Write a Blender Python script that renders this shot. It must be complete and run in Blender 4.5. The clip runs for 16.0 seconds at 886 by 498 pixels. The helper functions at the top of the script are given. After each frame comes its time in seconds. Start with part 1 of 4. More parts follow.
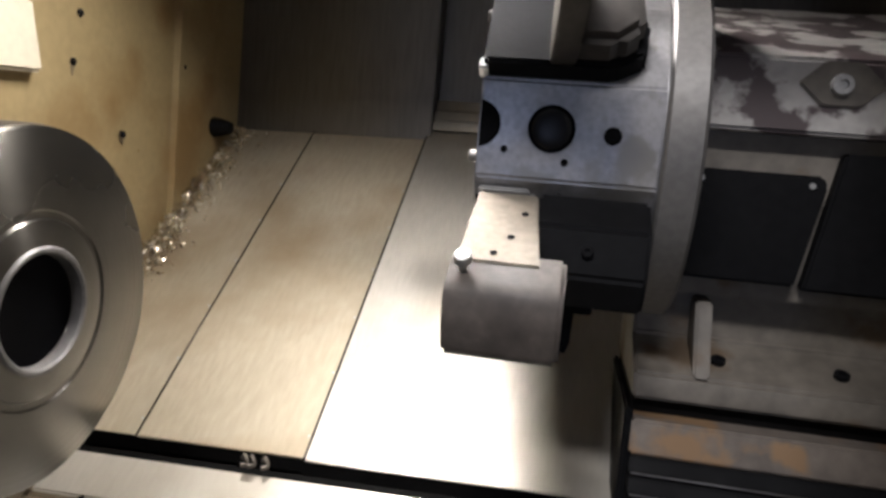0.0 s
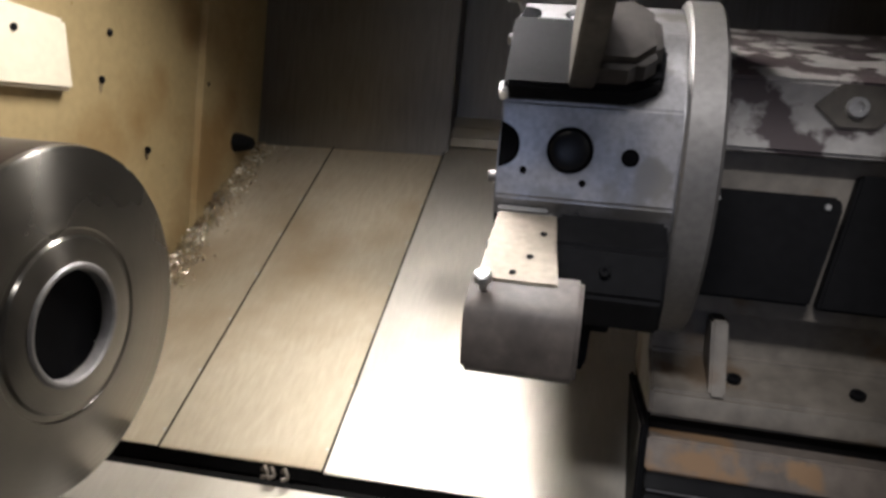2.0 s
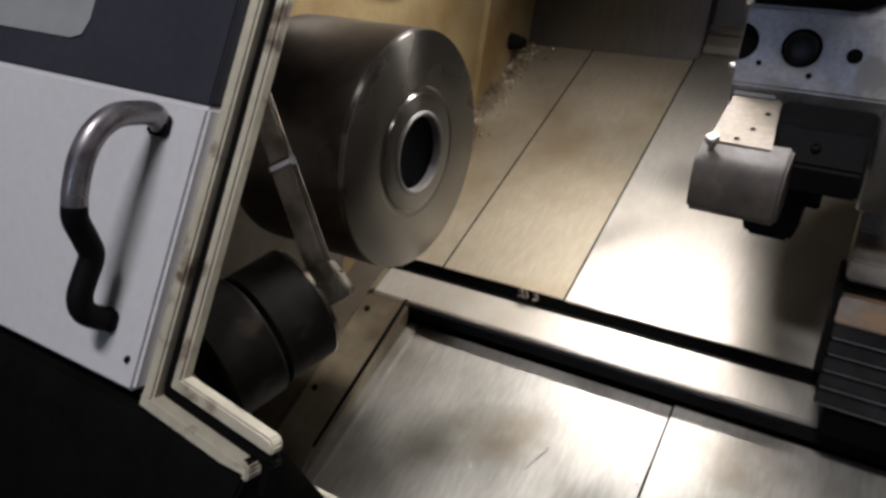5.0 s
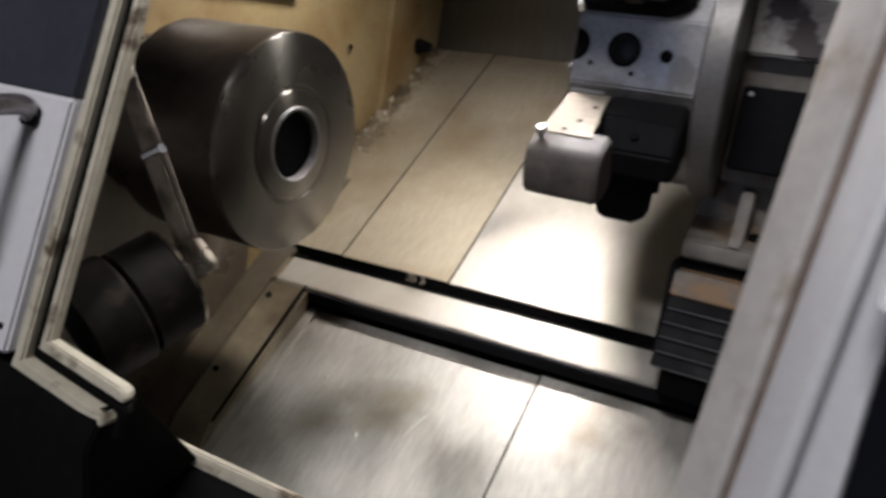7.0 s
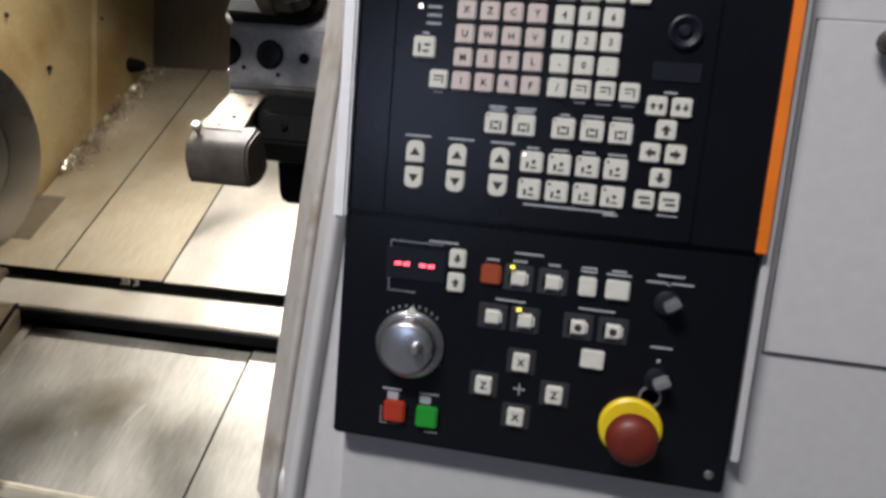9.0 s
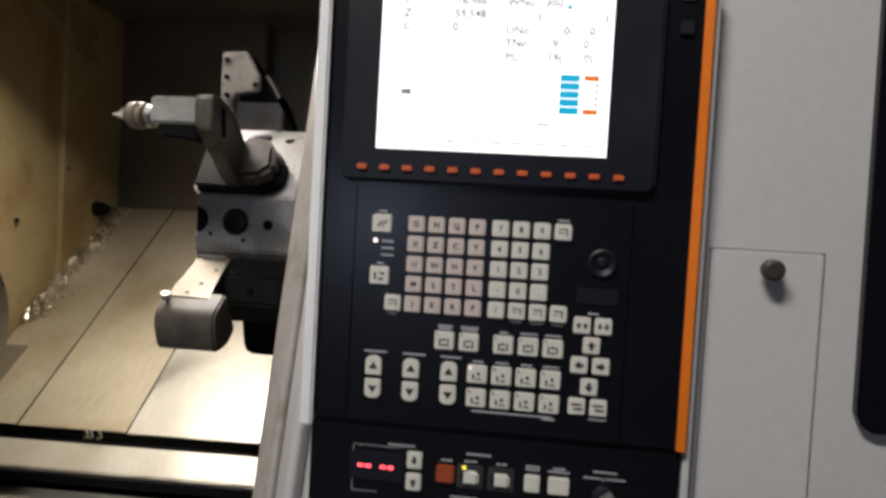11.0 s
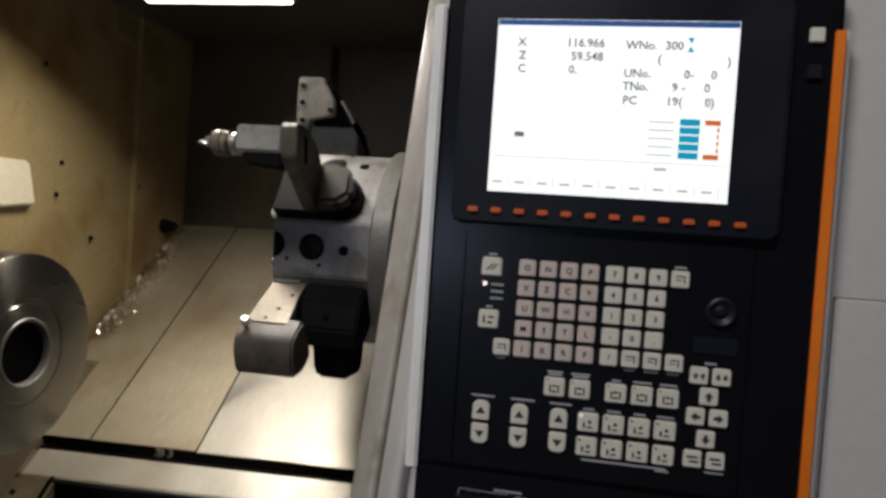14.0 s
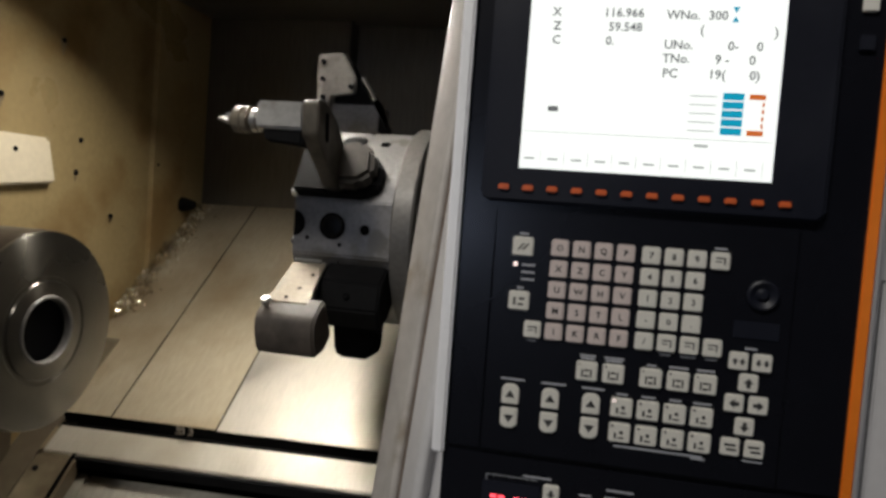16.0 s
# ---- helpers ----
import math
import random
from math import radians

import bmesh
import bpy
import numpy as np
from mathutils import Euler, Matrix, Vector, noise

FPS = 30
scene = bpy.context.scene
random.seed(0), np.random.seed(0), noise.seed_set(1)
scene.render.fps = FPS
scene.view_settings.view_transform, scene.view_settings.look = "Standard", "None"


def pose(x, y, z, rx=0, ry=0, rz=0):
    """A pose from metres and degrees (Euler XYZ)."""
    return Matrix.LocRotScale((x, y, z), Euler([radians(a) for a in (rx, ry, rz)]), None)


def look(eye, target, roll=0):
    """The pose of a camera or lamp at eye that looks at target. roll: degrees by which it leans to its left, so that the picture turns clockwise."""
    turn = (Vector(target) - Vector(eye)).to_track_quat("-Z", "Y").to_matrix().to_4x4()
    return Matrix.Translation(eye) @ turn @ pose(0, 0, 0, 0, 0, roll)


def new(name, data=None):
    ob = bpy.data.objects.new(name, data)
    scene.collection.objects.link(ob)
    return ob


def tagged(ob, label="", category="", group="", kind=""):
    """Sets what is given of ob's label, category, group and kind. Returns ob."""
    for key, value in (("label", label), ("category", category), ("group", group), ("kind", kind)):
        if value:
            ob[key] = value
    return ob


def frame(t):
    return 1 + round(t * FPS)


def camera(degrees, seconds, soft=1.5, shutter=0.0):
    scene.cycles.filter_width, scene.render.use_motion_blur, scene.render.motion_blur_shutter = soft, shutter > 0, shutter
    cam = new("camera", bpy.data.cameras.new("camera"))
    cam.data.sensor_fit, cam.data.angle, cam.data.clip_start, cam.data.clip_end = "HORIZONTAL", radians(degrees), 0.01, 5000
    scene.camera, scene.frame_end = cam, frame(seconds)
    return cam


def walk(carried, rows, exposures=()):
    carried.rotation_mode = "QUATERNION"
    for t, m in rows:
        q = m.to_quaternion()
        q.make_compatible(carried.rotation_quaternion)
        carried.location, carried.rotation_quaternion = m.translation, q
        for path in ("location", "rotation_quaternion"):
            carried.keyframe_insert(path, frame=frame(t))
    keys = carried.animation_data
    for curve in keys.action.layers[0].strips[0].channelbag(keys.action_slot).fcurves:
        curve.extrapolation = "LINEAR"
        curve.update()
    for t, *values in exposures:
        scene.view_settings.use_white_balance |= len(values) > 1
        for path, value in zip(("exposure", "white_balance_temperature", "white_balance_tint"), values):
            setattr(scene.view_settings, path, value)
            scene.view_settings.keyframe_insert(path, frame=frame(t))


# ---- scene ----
cam = camera(62.7, 16.0, 3.1, 0.5)
PATH = [
    (0, (0.032, -0.172, 1.359), (-0.302, 1.788, 1.151), 5.0),
    (0.5, (0.017, -0.176, 1.367), (-0.32, 1.785, 1.165), 5.1),
    (1, (0.028, -0.183, 1.371), (-0.311, 1.782, 1.214), 5.0),
    (1.5, (0.019, -0.182, 1.37), (-0.315, 1.782, 1.197), 5.2),
    (2, (0.028, -0.189, 1.367), (-0.347, 1.768, 1.187), 5.3),
    (2.5, (0.007, -0.199, 1.348), (-0.448, 1.733, 1.105), 5.7),
    (3, (0.032, -0.247, 1.335), (-0.666, 1.605, 1.051), 4.9),
    (3.5, (0.053, -0.341, 1.325), (-0.756, 1.437, 0.893), 6.7),
    (4, (0.065, -0.418, 1.317), (-0.853, 1.293, 0.835), 8.4),
    (4.2, (0.076, -0.436, 1.318), (-0.843, 1.272, 0.829), 8.9),
    (6.5, (0.16, -0.502, 1.325), (-0.731, 1.232, 0.878), 7.9),
    (6.7, (0.205, -0.5, 1.332), (-0.672, 1.238, 0.874), 8.4),
    (7, (0.279, -0.511, 1.329), (-0.551, 1.254, 0.885), 8.6),
    (7.4, (0.363, -0.551, 1.331), (-0.361, 1.27, 0.931), 7.3),
    (7.5, (0.392, -0.563, 1.32), (-0.301, 1.275, 0.943), 7.4),
    (8, (0.476, -0.578, 1.313), (-0.047, 1.315, 0.934), 6.6),
    (8.5, (0.53, -0.591, 1.307), (0.106, 1.328, 0.931), 5.6),
    (9, (0.547, -0.611, 1.319), (0.199, 1.33, 0.984), 4.8),
    (9.3, (0.551, -0.629, 1.335), (0.233, 1.321, 1.029), 4.8),
    (9.5, (0.558, -0.638, 1.349), (0.254, 1.321, 1.081), 4.0),
    (10, (0.562, -0.66, 1.382), (0.303, 1.315, 1.206), 3.3),
    (10.2, (0.563, -0.667, 1.393), (0.316, 1.312, 1.24), 3.0),
    (12.5, (0.53, -0.681, 1.479), (0.222, 1.295, 1.478), 3.5),
    (13, (0.519, -0.68, 1.468), (0.211, 1.296, 1.448), 3.4),
    (13.5, (0.503, -0.683, 1.464), (0.158, 1.286, 1.418), 3.6),
    (14, (0.488, -0.68, 1.461), (0.119, 1.285, 1.408), 3.9),
    (14.5, (0.488, -0.677, 1.458), (0.111, 1.287, 1.405), 4.2),
    (15, (0.485, -0.672, 1.459), (0.094, 1.287, 1.376), 4.1),
    (15.5, (0.478, -0.667, 1.456), (0.071, 1.289, 1.366), 4.3),
    (16, (0.472, -0.661, 1.458), (0.065, 1.294, 1.349), 4.2),
]
walk(cam, [(t, look(eye, target, roll)) for t, eye, target, roll in PATH],
     [(0.0, 0.10, 6250, 10), (2.5, 0.02, 6250, 10), (4, -0.38, 6200, 10), (7, -0.25, 6200, 10), (7.9, -0.12, 6200, 9), (8.5, 0.12, 6250, 8), (10.2, -0.02, 6900, 6), (12.4, -0.80, 6750, 6), (16.0, -0.84, 6850, 5)])

# ---- world and light ----
world = bpy.data.worlds.new("workshop_air")
scene.world = world
world.use_nodes = True
wn = world.node_tree.nodes
wn["Background"].inputs[0].default_value = (0.76, 0.74, 0.76, 1)
wn["Background"].inputs[1].default_value = 0.12


def area(name, eye, target, sx, sy, watts, colour, spread=180):
    d = bpy.data.lights.new(name, "AREA")
    d.shape, d.size, d.size_y, d.energy, d.color = "RECTANGLE", sx, sy, watts, colour
    d.spread = math.radians(spread)
    ob = new(name, d)
    ob.matrix_world = look(eye, target)
    return ob


# the tube lamp under the cabin's roof, and the workshop's lamp outside
area("cabin_lamp_light", (-0.28, 0.690, 1.900), (-0.28, 0.690 - 0.30, 1.900 - 0.954), 0.32, 0.056, 13.2, (1.0, 0.94, 0.90), 160)
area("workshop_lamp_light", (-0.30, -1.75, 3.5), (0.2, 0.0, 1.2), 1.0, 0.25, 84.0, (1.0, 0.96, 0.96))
# Unseen bluish light, added for the glare on console and turret.
area("added_blue_light", (-0.42, -3.85, 1.42), (-0.42, 0.0, 1.42), 0.45, 0.5, 8.0, (0.58, 0.68, 1.0))

# ---- materials ----


def material(name, base, rough=0.5, metal=0.0, spread=0.25, fine=60.0, coarse=6.0, bump=0.15, stain=None, stain_at=0.62, stain_scale=5.0,
             stretch=(1, 1, 1), rough_spread=0.15, emit=None, power=0.0, coat=0.0, spec=0.5, stain_soft=0.03):
    m = bpy.data.materials.new(name)
    m.use_nodes = True
    nt = m.node_tree
    n, l = nt.nodes, nt.links
    b = n["Principled BSDF"]
    b.inputs["Metallic"].default_value = metal
    b.inputs["Coat Weight"].default_value = coat
    b.inputs["Specular IOR Level"].default_value = spec
    tc = n.new("ShaderNodeTexCoord")
    mp = n.new("ShaderNodeMapping")
    mp.inputs["Scale"].default_value = stretch
    l.new(tc.outputs["Object"], mp.inputs["Vector"])

    def tex(scale, detail, vec):
        t = n.new("ShaderNodeTexNoise")
        t.inputs["Scale"].default_value, t.inputs["Detail"].default_value = scale, detail
        l.new(vec, t.inputs["Vector"])
        return t.outputs["Fac"]

    f1, f2 = tex(fine, 4, mp.outputs["Vector"]), tex(coarse, 5, tc.outputs["Object"])
    add = n.new("ShaderNodeMath")
    add.operation = "ADD"
    l.new(f1, add.inputs[0])
    l.new(f2, add.inputs[1])
    ramp = n.new("ShaderNodeMapRange")
    ramp.inputs["From Min"].default_value, ramp.inputs["From Max"].default_value = 0.7, 1.3
    ramp.inputs["To Min"].default_value, ramp.inputs["To Max"].default_value = 1 - spread, 1 + spread
    l.new(add.outputs[0], ramp.inputs["Value"])
    hsv = n.new("ShaderNodeHueSaturation")
    hsv.inputs["Color"].default_value = (*base, 1)
    l.new(ramp.outputs[0], hsv.inputs["Value"])
    colour = hsv.outputs["Color"]
    if stain:
        f3 = tex(stain_scale, 8, tc.outputs["Object"])
        edge = n.new("ShaderNodeMapRange")
        edge.inputs["From Min"].default_value, edge.inputs["From Max"].default_value = stain_at - stain_soft, stain_at + stain_soft
        l.new(f3, edge.inputs["Value"])
        mix = n.new("ShaderNodeMix")
        mix.data_type = "RGBA"
        l.new(edge.outputs[0], mix.inputs["Factor"])
        l.new(colour, mix.inputs["A"])
        mix.inputs["B"].default_value = (*stain, 1)
        colour = mix.outputs["Result"]
    l.new(colour, b.inputs["Base Color"])
    rr = n.new("ShaderNodeMapRange")
    rr.inputs["From Min"].default_value, rr.inputs["From Max"].default_value = 0.3, 0.7
    rr.inputs["To Min"].default_value, rr.inputs["To Max"].default_value = max(rough - rough_spread, 0.03), min(rough + rough_spread, 1)
    l.new(f2, rr.inputs["Value"])
    l.new(rr.outputs[0], b.inputs["Roughness"])
    if bump:
        bp = n.new("ShaderNodeBump")
        bp.inputs["Strength"].default_value, bp.inputs["Distance"].default_value = bump, 0.002
        l.new(add.outputs[0], bp.inputs["Height"])
        l.new(bp.outputs[0], b.inputs["Normal"])
    if emit:
        b.inputs["Emission Color"].default_value = (*emit, 1)
        b.inputs["Emission Strength"].default_value = power
    return m


M_PLATE = material("brushed_steel_sheet", (0.46, 0.43, 0.37), 0.46, 0.8, 0.08, 150, 6, 0.02, stretch=(1, 0.2, 0.2), stain=(0.37, 0.33, 0.26), stain_at=0.62, stain_scale=4, stain_soft=0.12)
M_PLATE_OLD = material("tarnished_steel_sheet", (0.39, 0.335, 0.245), 0.54, 0.55, 0.12, 150, 5, 0.02, stretch=(1, 0.2, 0.2), stain=(0.27, 0.205, 0.125), stain_at=0.60, stain_scale=4, stain_soft=0.12)
# Greyer copy of M_PLATE; the chuck's shadow is put into its colour.
M_PLATE_LOW = material("shade_greyed_steel_sheet", (0.41, 0.39, 0.345), 0.42, 0.8, 0.16, 140, 6, 0.03, stretch=(1, 0.2, 0.2), stain=(0.23, 0.20, 0.15), stain_at=0.60, stain_scale=5, stain_soft=0.10)
M_WORN = material("scuffed_grey_steel", (0.19, 0.165, 0.128), 0.58, 0.45, 0.22, 120, 18, 0.15, stain=(0.17, 0.15, 0.12), stain_at=0.60, stain_scale=30)
M_BLOCK = material("brown_worn_steel", (0.080, 0.066, 0.055), 0.68, 0.0, 0.25, 100, 16, 0.15, stain=(0.05, 0.041, 0.034), stain_at=0.60, stain_scale=24, stain_soft=0.10)
M_FLANGE = material("dull_flange_steel", (0.165, 0.157, 0.147), 0.5, 0.5, 0.18, 120, 10, 0.1)
M_GAP = material("grey_door_gap", (0.16, 0.16, 0.16), 0.7, 0, 0.2, 60, 6, 0)
# White plastic, its base raised for the light the edge strip catches.
M_STRIPWHITE = material("brightened_white_plastic", (0.90, 0.90, 0.92), 0.3, 0, 0.04, 60, 6, 0)
M_ARM = material("dark_forged_steel", (0.050, 0.043, 0.036), 0.5, 0.2, 0.3, 80, 14, 0.2)
M_DENTGLINT = material("dent_highlight_metal", (0.44, 0.42, 0.38), 0.5, 0.1, 0.1, 80, 14, 0.05)
M_BLADE = material("scuffed_brown_steel", (0.085, 0.074, 0.058), 0.5, 0.3, 0.3, 70, 14, 0.15, stain=(0.05, 0.042, 0.033), stain_at=0.58, stain_scale=26, stain_soft=0.06)
M_SATIN = material("satin_ground_steel", (0.42, 0.41, 0.39), 0.4, 0.35, 0.14, 140, 12, 0.06, stain=(0.27, 0.255, 0.23), stain_at=0.62, stain_scale=24, stain_soft=0.08)
M_BRACKET = material("dull_bracket_steel", (0.20, 0.19, 0.175), 0.45, 0.6, 0.2, 120, 14, 0.1, stain=(0.11, 0.10, 0.085), stain_at=0.6, stain_scale=30, stain_soft=0.06)
M_PILLARWORN = material("worn_pillar_paint", (0.47, 0.44, 0.41), 0.5, 0.0, 0.12, 60, 7, 0.12, stain=(0.30, 0.25, 0.19), stain_at=0.66, stain_scale=16, stain_soft=0.08)
M_SEAM = material("brown_joint_grime", (0.16, 0.12, 0.095), 0.7, 0.0, 0.3, 60, 9, 0.1)
# Oily cream whose base also carries the shade under the chuck.
M_SHADEDCREAM = material("shade_browned_oily_cream", (0.105, 0.083, 0.053), 0.40, 0.0, 0.18, 50, 5, 0.08, stain=(0.055, 0.039, 0.022), stain_at=0.56, stain_scale=6, stain_soft=0.12)
M_HANDLE = material("hand_worn_steel", (0.30, 0.28, 0.29), 0.30, 0.75, 0.2, 60, 12, 0.05, stain=(0.12, 0.10, 0.10), stain_at=0.60, stain_scale=20, stain_soft=0.08)
M_STEEL = material("machined_steel", (0.46, 0.455, 0.44), 0.42, 0.9, 0.15, 220, 9, 0.06, stain=(0.30, 0.29, 0.27), stain_at=0.64, stain_scale=14)
M_TURRET = material("grey_ground_steel", (0.25, 0.243, 0.243), 0.42, 0.8, 0.2, 160, 14, 0.1, stain=(0.19, 0.18, 0.165), stain_at=0.62, stain_scale=16)
M_CHUCK = material("turned_steel", (0.158, 0.147, 0.126), 0.28, 0.95, 0.06, 40, 4, 0.0, rough_spread=0.04)
chuck_nodes = M_CHUCK.node_tree
tangent = chuck_nodes.nodes.new("ShaderNodeTangent")
tangent.direction_type, tangent.axis = "RADIAL", "X"
chuck_nodes.links.new(tangent.outputs[0], chuck_nodes.nodes["Principled BSDF"].inputs["Tangent"])
chuck_nodes.nodes["Principled BSDF"].inputs["Anisotropic"].default_value = 0.85
chuck_nodes.nodes["Principled BSDF"].inputs["Anisotropic Rotation"].default_value = 0.25
# fine turning rings round the spindle axis
ring_coord = chuck_nodes.nodes.new("ShaderNodeTexCoord")
ring_move = chuck_nodes.nodes.new("ShaderNodeVectorMath")
ring_move.operation = "SUBTRACT"
ring_move.inputs[1].default_value = (0.0, 0.428, 1.197)
ring_flat = chuck_nodes.nodes.new("ShaderNodeVectorMath")
ring_flat.operation = "MULTIPLY"
ring_flat.inputs[1].default_value = (0.0, 1.0, 1.0)
ring_len = chuck_nodes.nodes.new("ShaderNodeVectorMath")
ring_len.operation = "LENGTH"
ring_noise = chuck_nodes.nodes.new("ShaderNodeTexNoise")
ring_noise.noise_dimensions = "1D"
ring_noise.inputs["Scale"].default_value, ring_noise.inputs["Detail"].default_value = 160.0, 5.0
ring_bump = chuck_nodes.nodes.new("ShaderNodeBump")
ring_bump.inputs["Strength"].default_value, ring_bump.inputs["Distance"].default_value = 0.15, 0.0015
chuck_nodes.links.new(ring_coord.outputs["Object"], ring_move.inputs[0])
chuck_nodes.links.new(ring_move.outputs[0], ring_flat.inputs[0])
chuck_nodes.links.new(ring_flat.outputs[0], ring_len.inputs[0])
chuck_nodes.links.new(ring_len.outputs["Value"], ring_noise.inputs["W"])
chuck_nodes.links.new(ring_noise.outputs["Fac"], ring_bump.inputs["Height"])
chuck_nodes.links.new(ring_bump.outputs[0], chuck_nodes.nodes["Principled BSDF"].inputs["Normal"])
# Shade on the chuck's side is put into this dark base.
M_CHUCKSIDE = material("shade_darkened_steel", (0.052, 0.040, 0.030), 0.38, 0.6, 0.25, 50, 7, 0.1)
M_BLACKSTEEL = material("black_oxide_steel", (0.0055, 0.0055, 0.006), 0.6, 0.05, 0.3, 90, 12, 0.15, spec=0.09)
# Near-black paint for the shade inside bores, holes and slots.
M_BORE_SHADE = material("bore_shade_black", (0.0025, 0.0025, 0.003), 0.6, 0.0, 0.2, 60, 9, 0.0, spec=0.03)
M_BOREGLINT = material("bore_glint_black", (0.006, 0.006, 0.007), 0.34, 0.0, 0.2, 60, 9, 0.0, spec=0.2)
M_CREAM = material("cream_machine_paint", (0.285, 0.214, 0.106), 0.38, 0.0, 0.12, 70, 3, 0.08, stain=(0.19, 0.118, 0.045), stain_at=0.59, stain_scale=6, stain_soft=0.09)
# Oily cream, with the chuck's shade on the foot put into its colour.
M_FOOT = material("shaded_oily_cream_paint", (0.28, 0.235, 0.155), 0.40, 0.0, 0.12, 60, 5, 0.08, stain=(0.10, 0.075, 0.044), stain_at=0.49, stain_scale=5, stain_soft=0.10)
# Cream made paler: the lamp light on the cover box is in its colour.
M_CREAMLID = material("lamp_paled_cream_paint", (0.60, 0.53, 0.40), 0.4, 0.0, 0.08, 70, 4, 0.08)
M_BACK = material("dark_grey_sheet", (0.112, 0.104, 0.092), 0.44, 0.5, 0.2, 120, 4, 0.04, stretch=(1, 1, 0.1), rough_spread=0.05)
M_FLAKED = material("flaking_paint", (0.38, 0.36, 0.335), 0.6, 0.0, 0.2, 60, 9, 0.4, stain=(0.075, 0.056, 0.055), stain_at=0.50, stain_scale=19)
M_CASTING = material("oily_cast_iron_paint", (0.135, 0.118, 0.096), 0.55, 0.0, 0.28, 50, 8, 0.25, stain=(0.105, 0.074, 0.046), stain_at=0.58, stain_scale=8)
M_RUST = material("rusty_strip", (0.155, 0.13, 0.108), 0.6, 0.2, 0.3, 50, 9, 0.3, stain=(0.24, 0.15, 0.08), stain_at=0.56, stain_scale=10)
M_WHITE = material("light_grey_enamel", (0.56, 0.55, 0.555), 0.42, 0.0, 0.05, 90, 2, 0.012, stain=(0.52, 0.50, 0.50), stain_at=0.72, stain_scale=4)
M_IVORY = material("worn_ivory_paint", (0.44, 0.40, 0.31), 0.5, 0.0, 0.14, 60, 6, 0.15, stain=(0.12, 0.09, 0.06), stain_at=0.62, stain_scale=26, stain_soft=0.05)
# Black for real rubber, and for the shaded front apron.
M_RUBBER_SHADE = material("black_rubber_and_shade", (0.0035, 0.0032, 0.003), 0.7, 0.0, 0.3, 90, 12, 0.2, spec=0.06)
M_HOSE = material("dull_black_hose", (0.008, 0.0065, 0.005), 0.62, 0.0, 0.5, 40, 6, 0.3, stain=(0.024, 0.017, 0.011), stain_at=0.6, stain_scale=14, spec=0.12)
M_OILY = material("oil_soaked_paint", (0.15, 0.115, 0.07), 0.45, 0.0, 0.3, 50, 6, 0.2, stain=(0.07, 0.05, 0.03), stain_at=0.55, stain_scale=7)
# Both console blacks are tinted blue for a bluish reflection.
M_BLACK = material("black_panel_film", (0.0052, 0.0056, 0.0085), 0.27, 0.0, 0.12, 120, 5, 0.03, rough_spread=0.05, spec=0.3)
M_BEZEL = material("black_plastic_bezel", (0.008, 0.0092, 0.016), 0.42, 0.0, 0.15, 200, 6, 0.05, spec=0.3)
M_FRAME = material("dark_grey_key_frame", (0.030, 0.031, 0.036), 0.45, 0.0, 0.1, 120, 6, 0.03)
M_DOORBAND = material("matt_window_band", (0.030, 0.031, 0.040), 0.75, 0.0, 0.15, 100, 4, 0.03, spec=0.15)
M_WINDOW = material("pale_safety_glass", (0.26, 0.27, 0.27), 0.45, 0.0, 0.1, 30, 3, 0.0)
M_KEY = material("ivory_key_plastic", (0.70, 0.68, 0.62), 0.45, 0.0, 0.06, 90, 6, 0.02)
M_KEYPINK = material("pinkish_key_plastic", (0.62, 0.53, 0.50), 0.45, 0.0, 0.06, 90, 6, 0.02)
M_LEGEND = material("dark_legend_ink", (0.03, 0.03, 0.03), 0.6, 0, 0.1, 60, 5, 0)
M_PRINT = material("pale_print_ink", (0.38, 0.39, 0.42), 0.6, 0, 0.1, 60, 5, 0)
M_ORANGE = material("orange_plastic", (0.85, 0.21, 0.02), 0.4, 0, 0.08, 60, 5, 0.02)
M_ORANGEKEY = material("dull_orange_key", (0.62, 0.12, 0.03), 0.4, 0, 0.08, 60, 5, 0.02)
M_RUSTKEY = material("dark_orange_key", (0.34, 0.065, 0.022), 0.4, 0, 0.1, 60, 5, 0.02)
M_LEVER = material("worn_grey_lever", (0.34, 0.34, 0.35), 0.35, 0.6, 0.15, 90, 10, 0.03)
M_RED = material("red_button_plastic", (0.42, 0.04, 0.017), 0.35, 0, 0.08, 60, 5, 0.02)
M_ESTOP = material("dark_red_mushroom", (0.145, 0.017, 0.009), 0.45, 0, 0.15, 60, 12, 0.05)
M_GREEN = material("green_button_plastic", (0.02, 0.30, 0.03), 0.35, 0, 0.08, 60, 5, 0.02)
M_YELLOW = material("yellow_ring_plastic", (0.85, 0.62, 0.02), 0.4, 0, 0.06, 60, 5, 0.02)
M_LED = material("red_led_segment", (0.5, 0.02, 0.03), 0.4, 0, 0, 60, 5, 0, emit=(1.0, 0.08, 0.12), power=4.0)
M_LAMPON = material("lit_key_lamp", (0.9, 0.8, 0.8), 0.4, 0, 0, 60, 5, 0, emit=(1.0, 0.75, 0.75), power=2.0)
M_LAMPYELLOW = material("yellow_key_lamp", (0.8, 0.7, 0.1), 0.4, 0, 0, 60, 5, 0, emit=(1.0, 0.85, 0.1), power=1.2)
M_SCREEN = material("lit_screen", (0.3, 0.3, 0.3), 0.3, 0, 0, 60, 5, 0, emit=(0.93, 0.97, 1.0), power=1.75)
M_SCREENBLUE = material("screen_title_blue", (0.02, 0.06, 0.2), 0.3, 0, 0, 60, 5, 0, emit=(0.02, 0.10, 0.36), power=0.8)
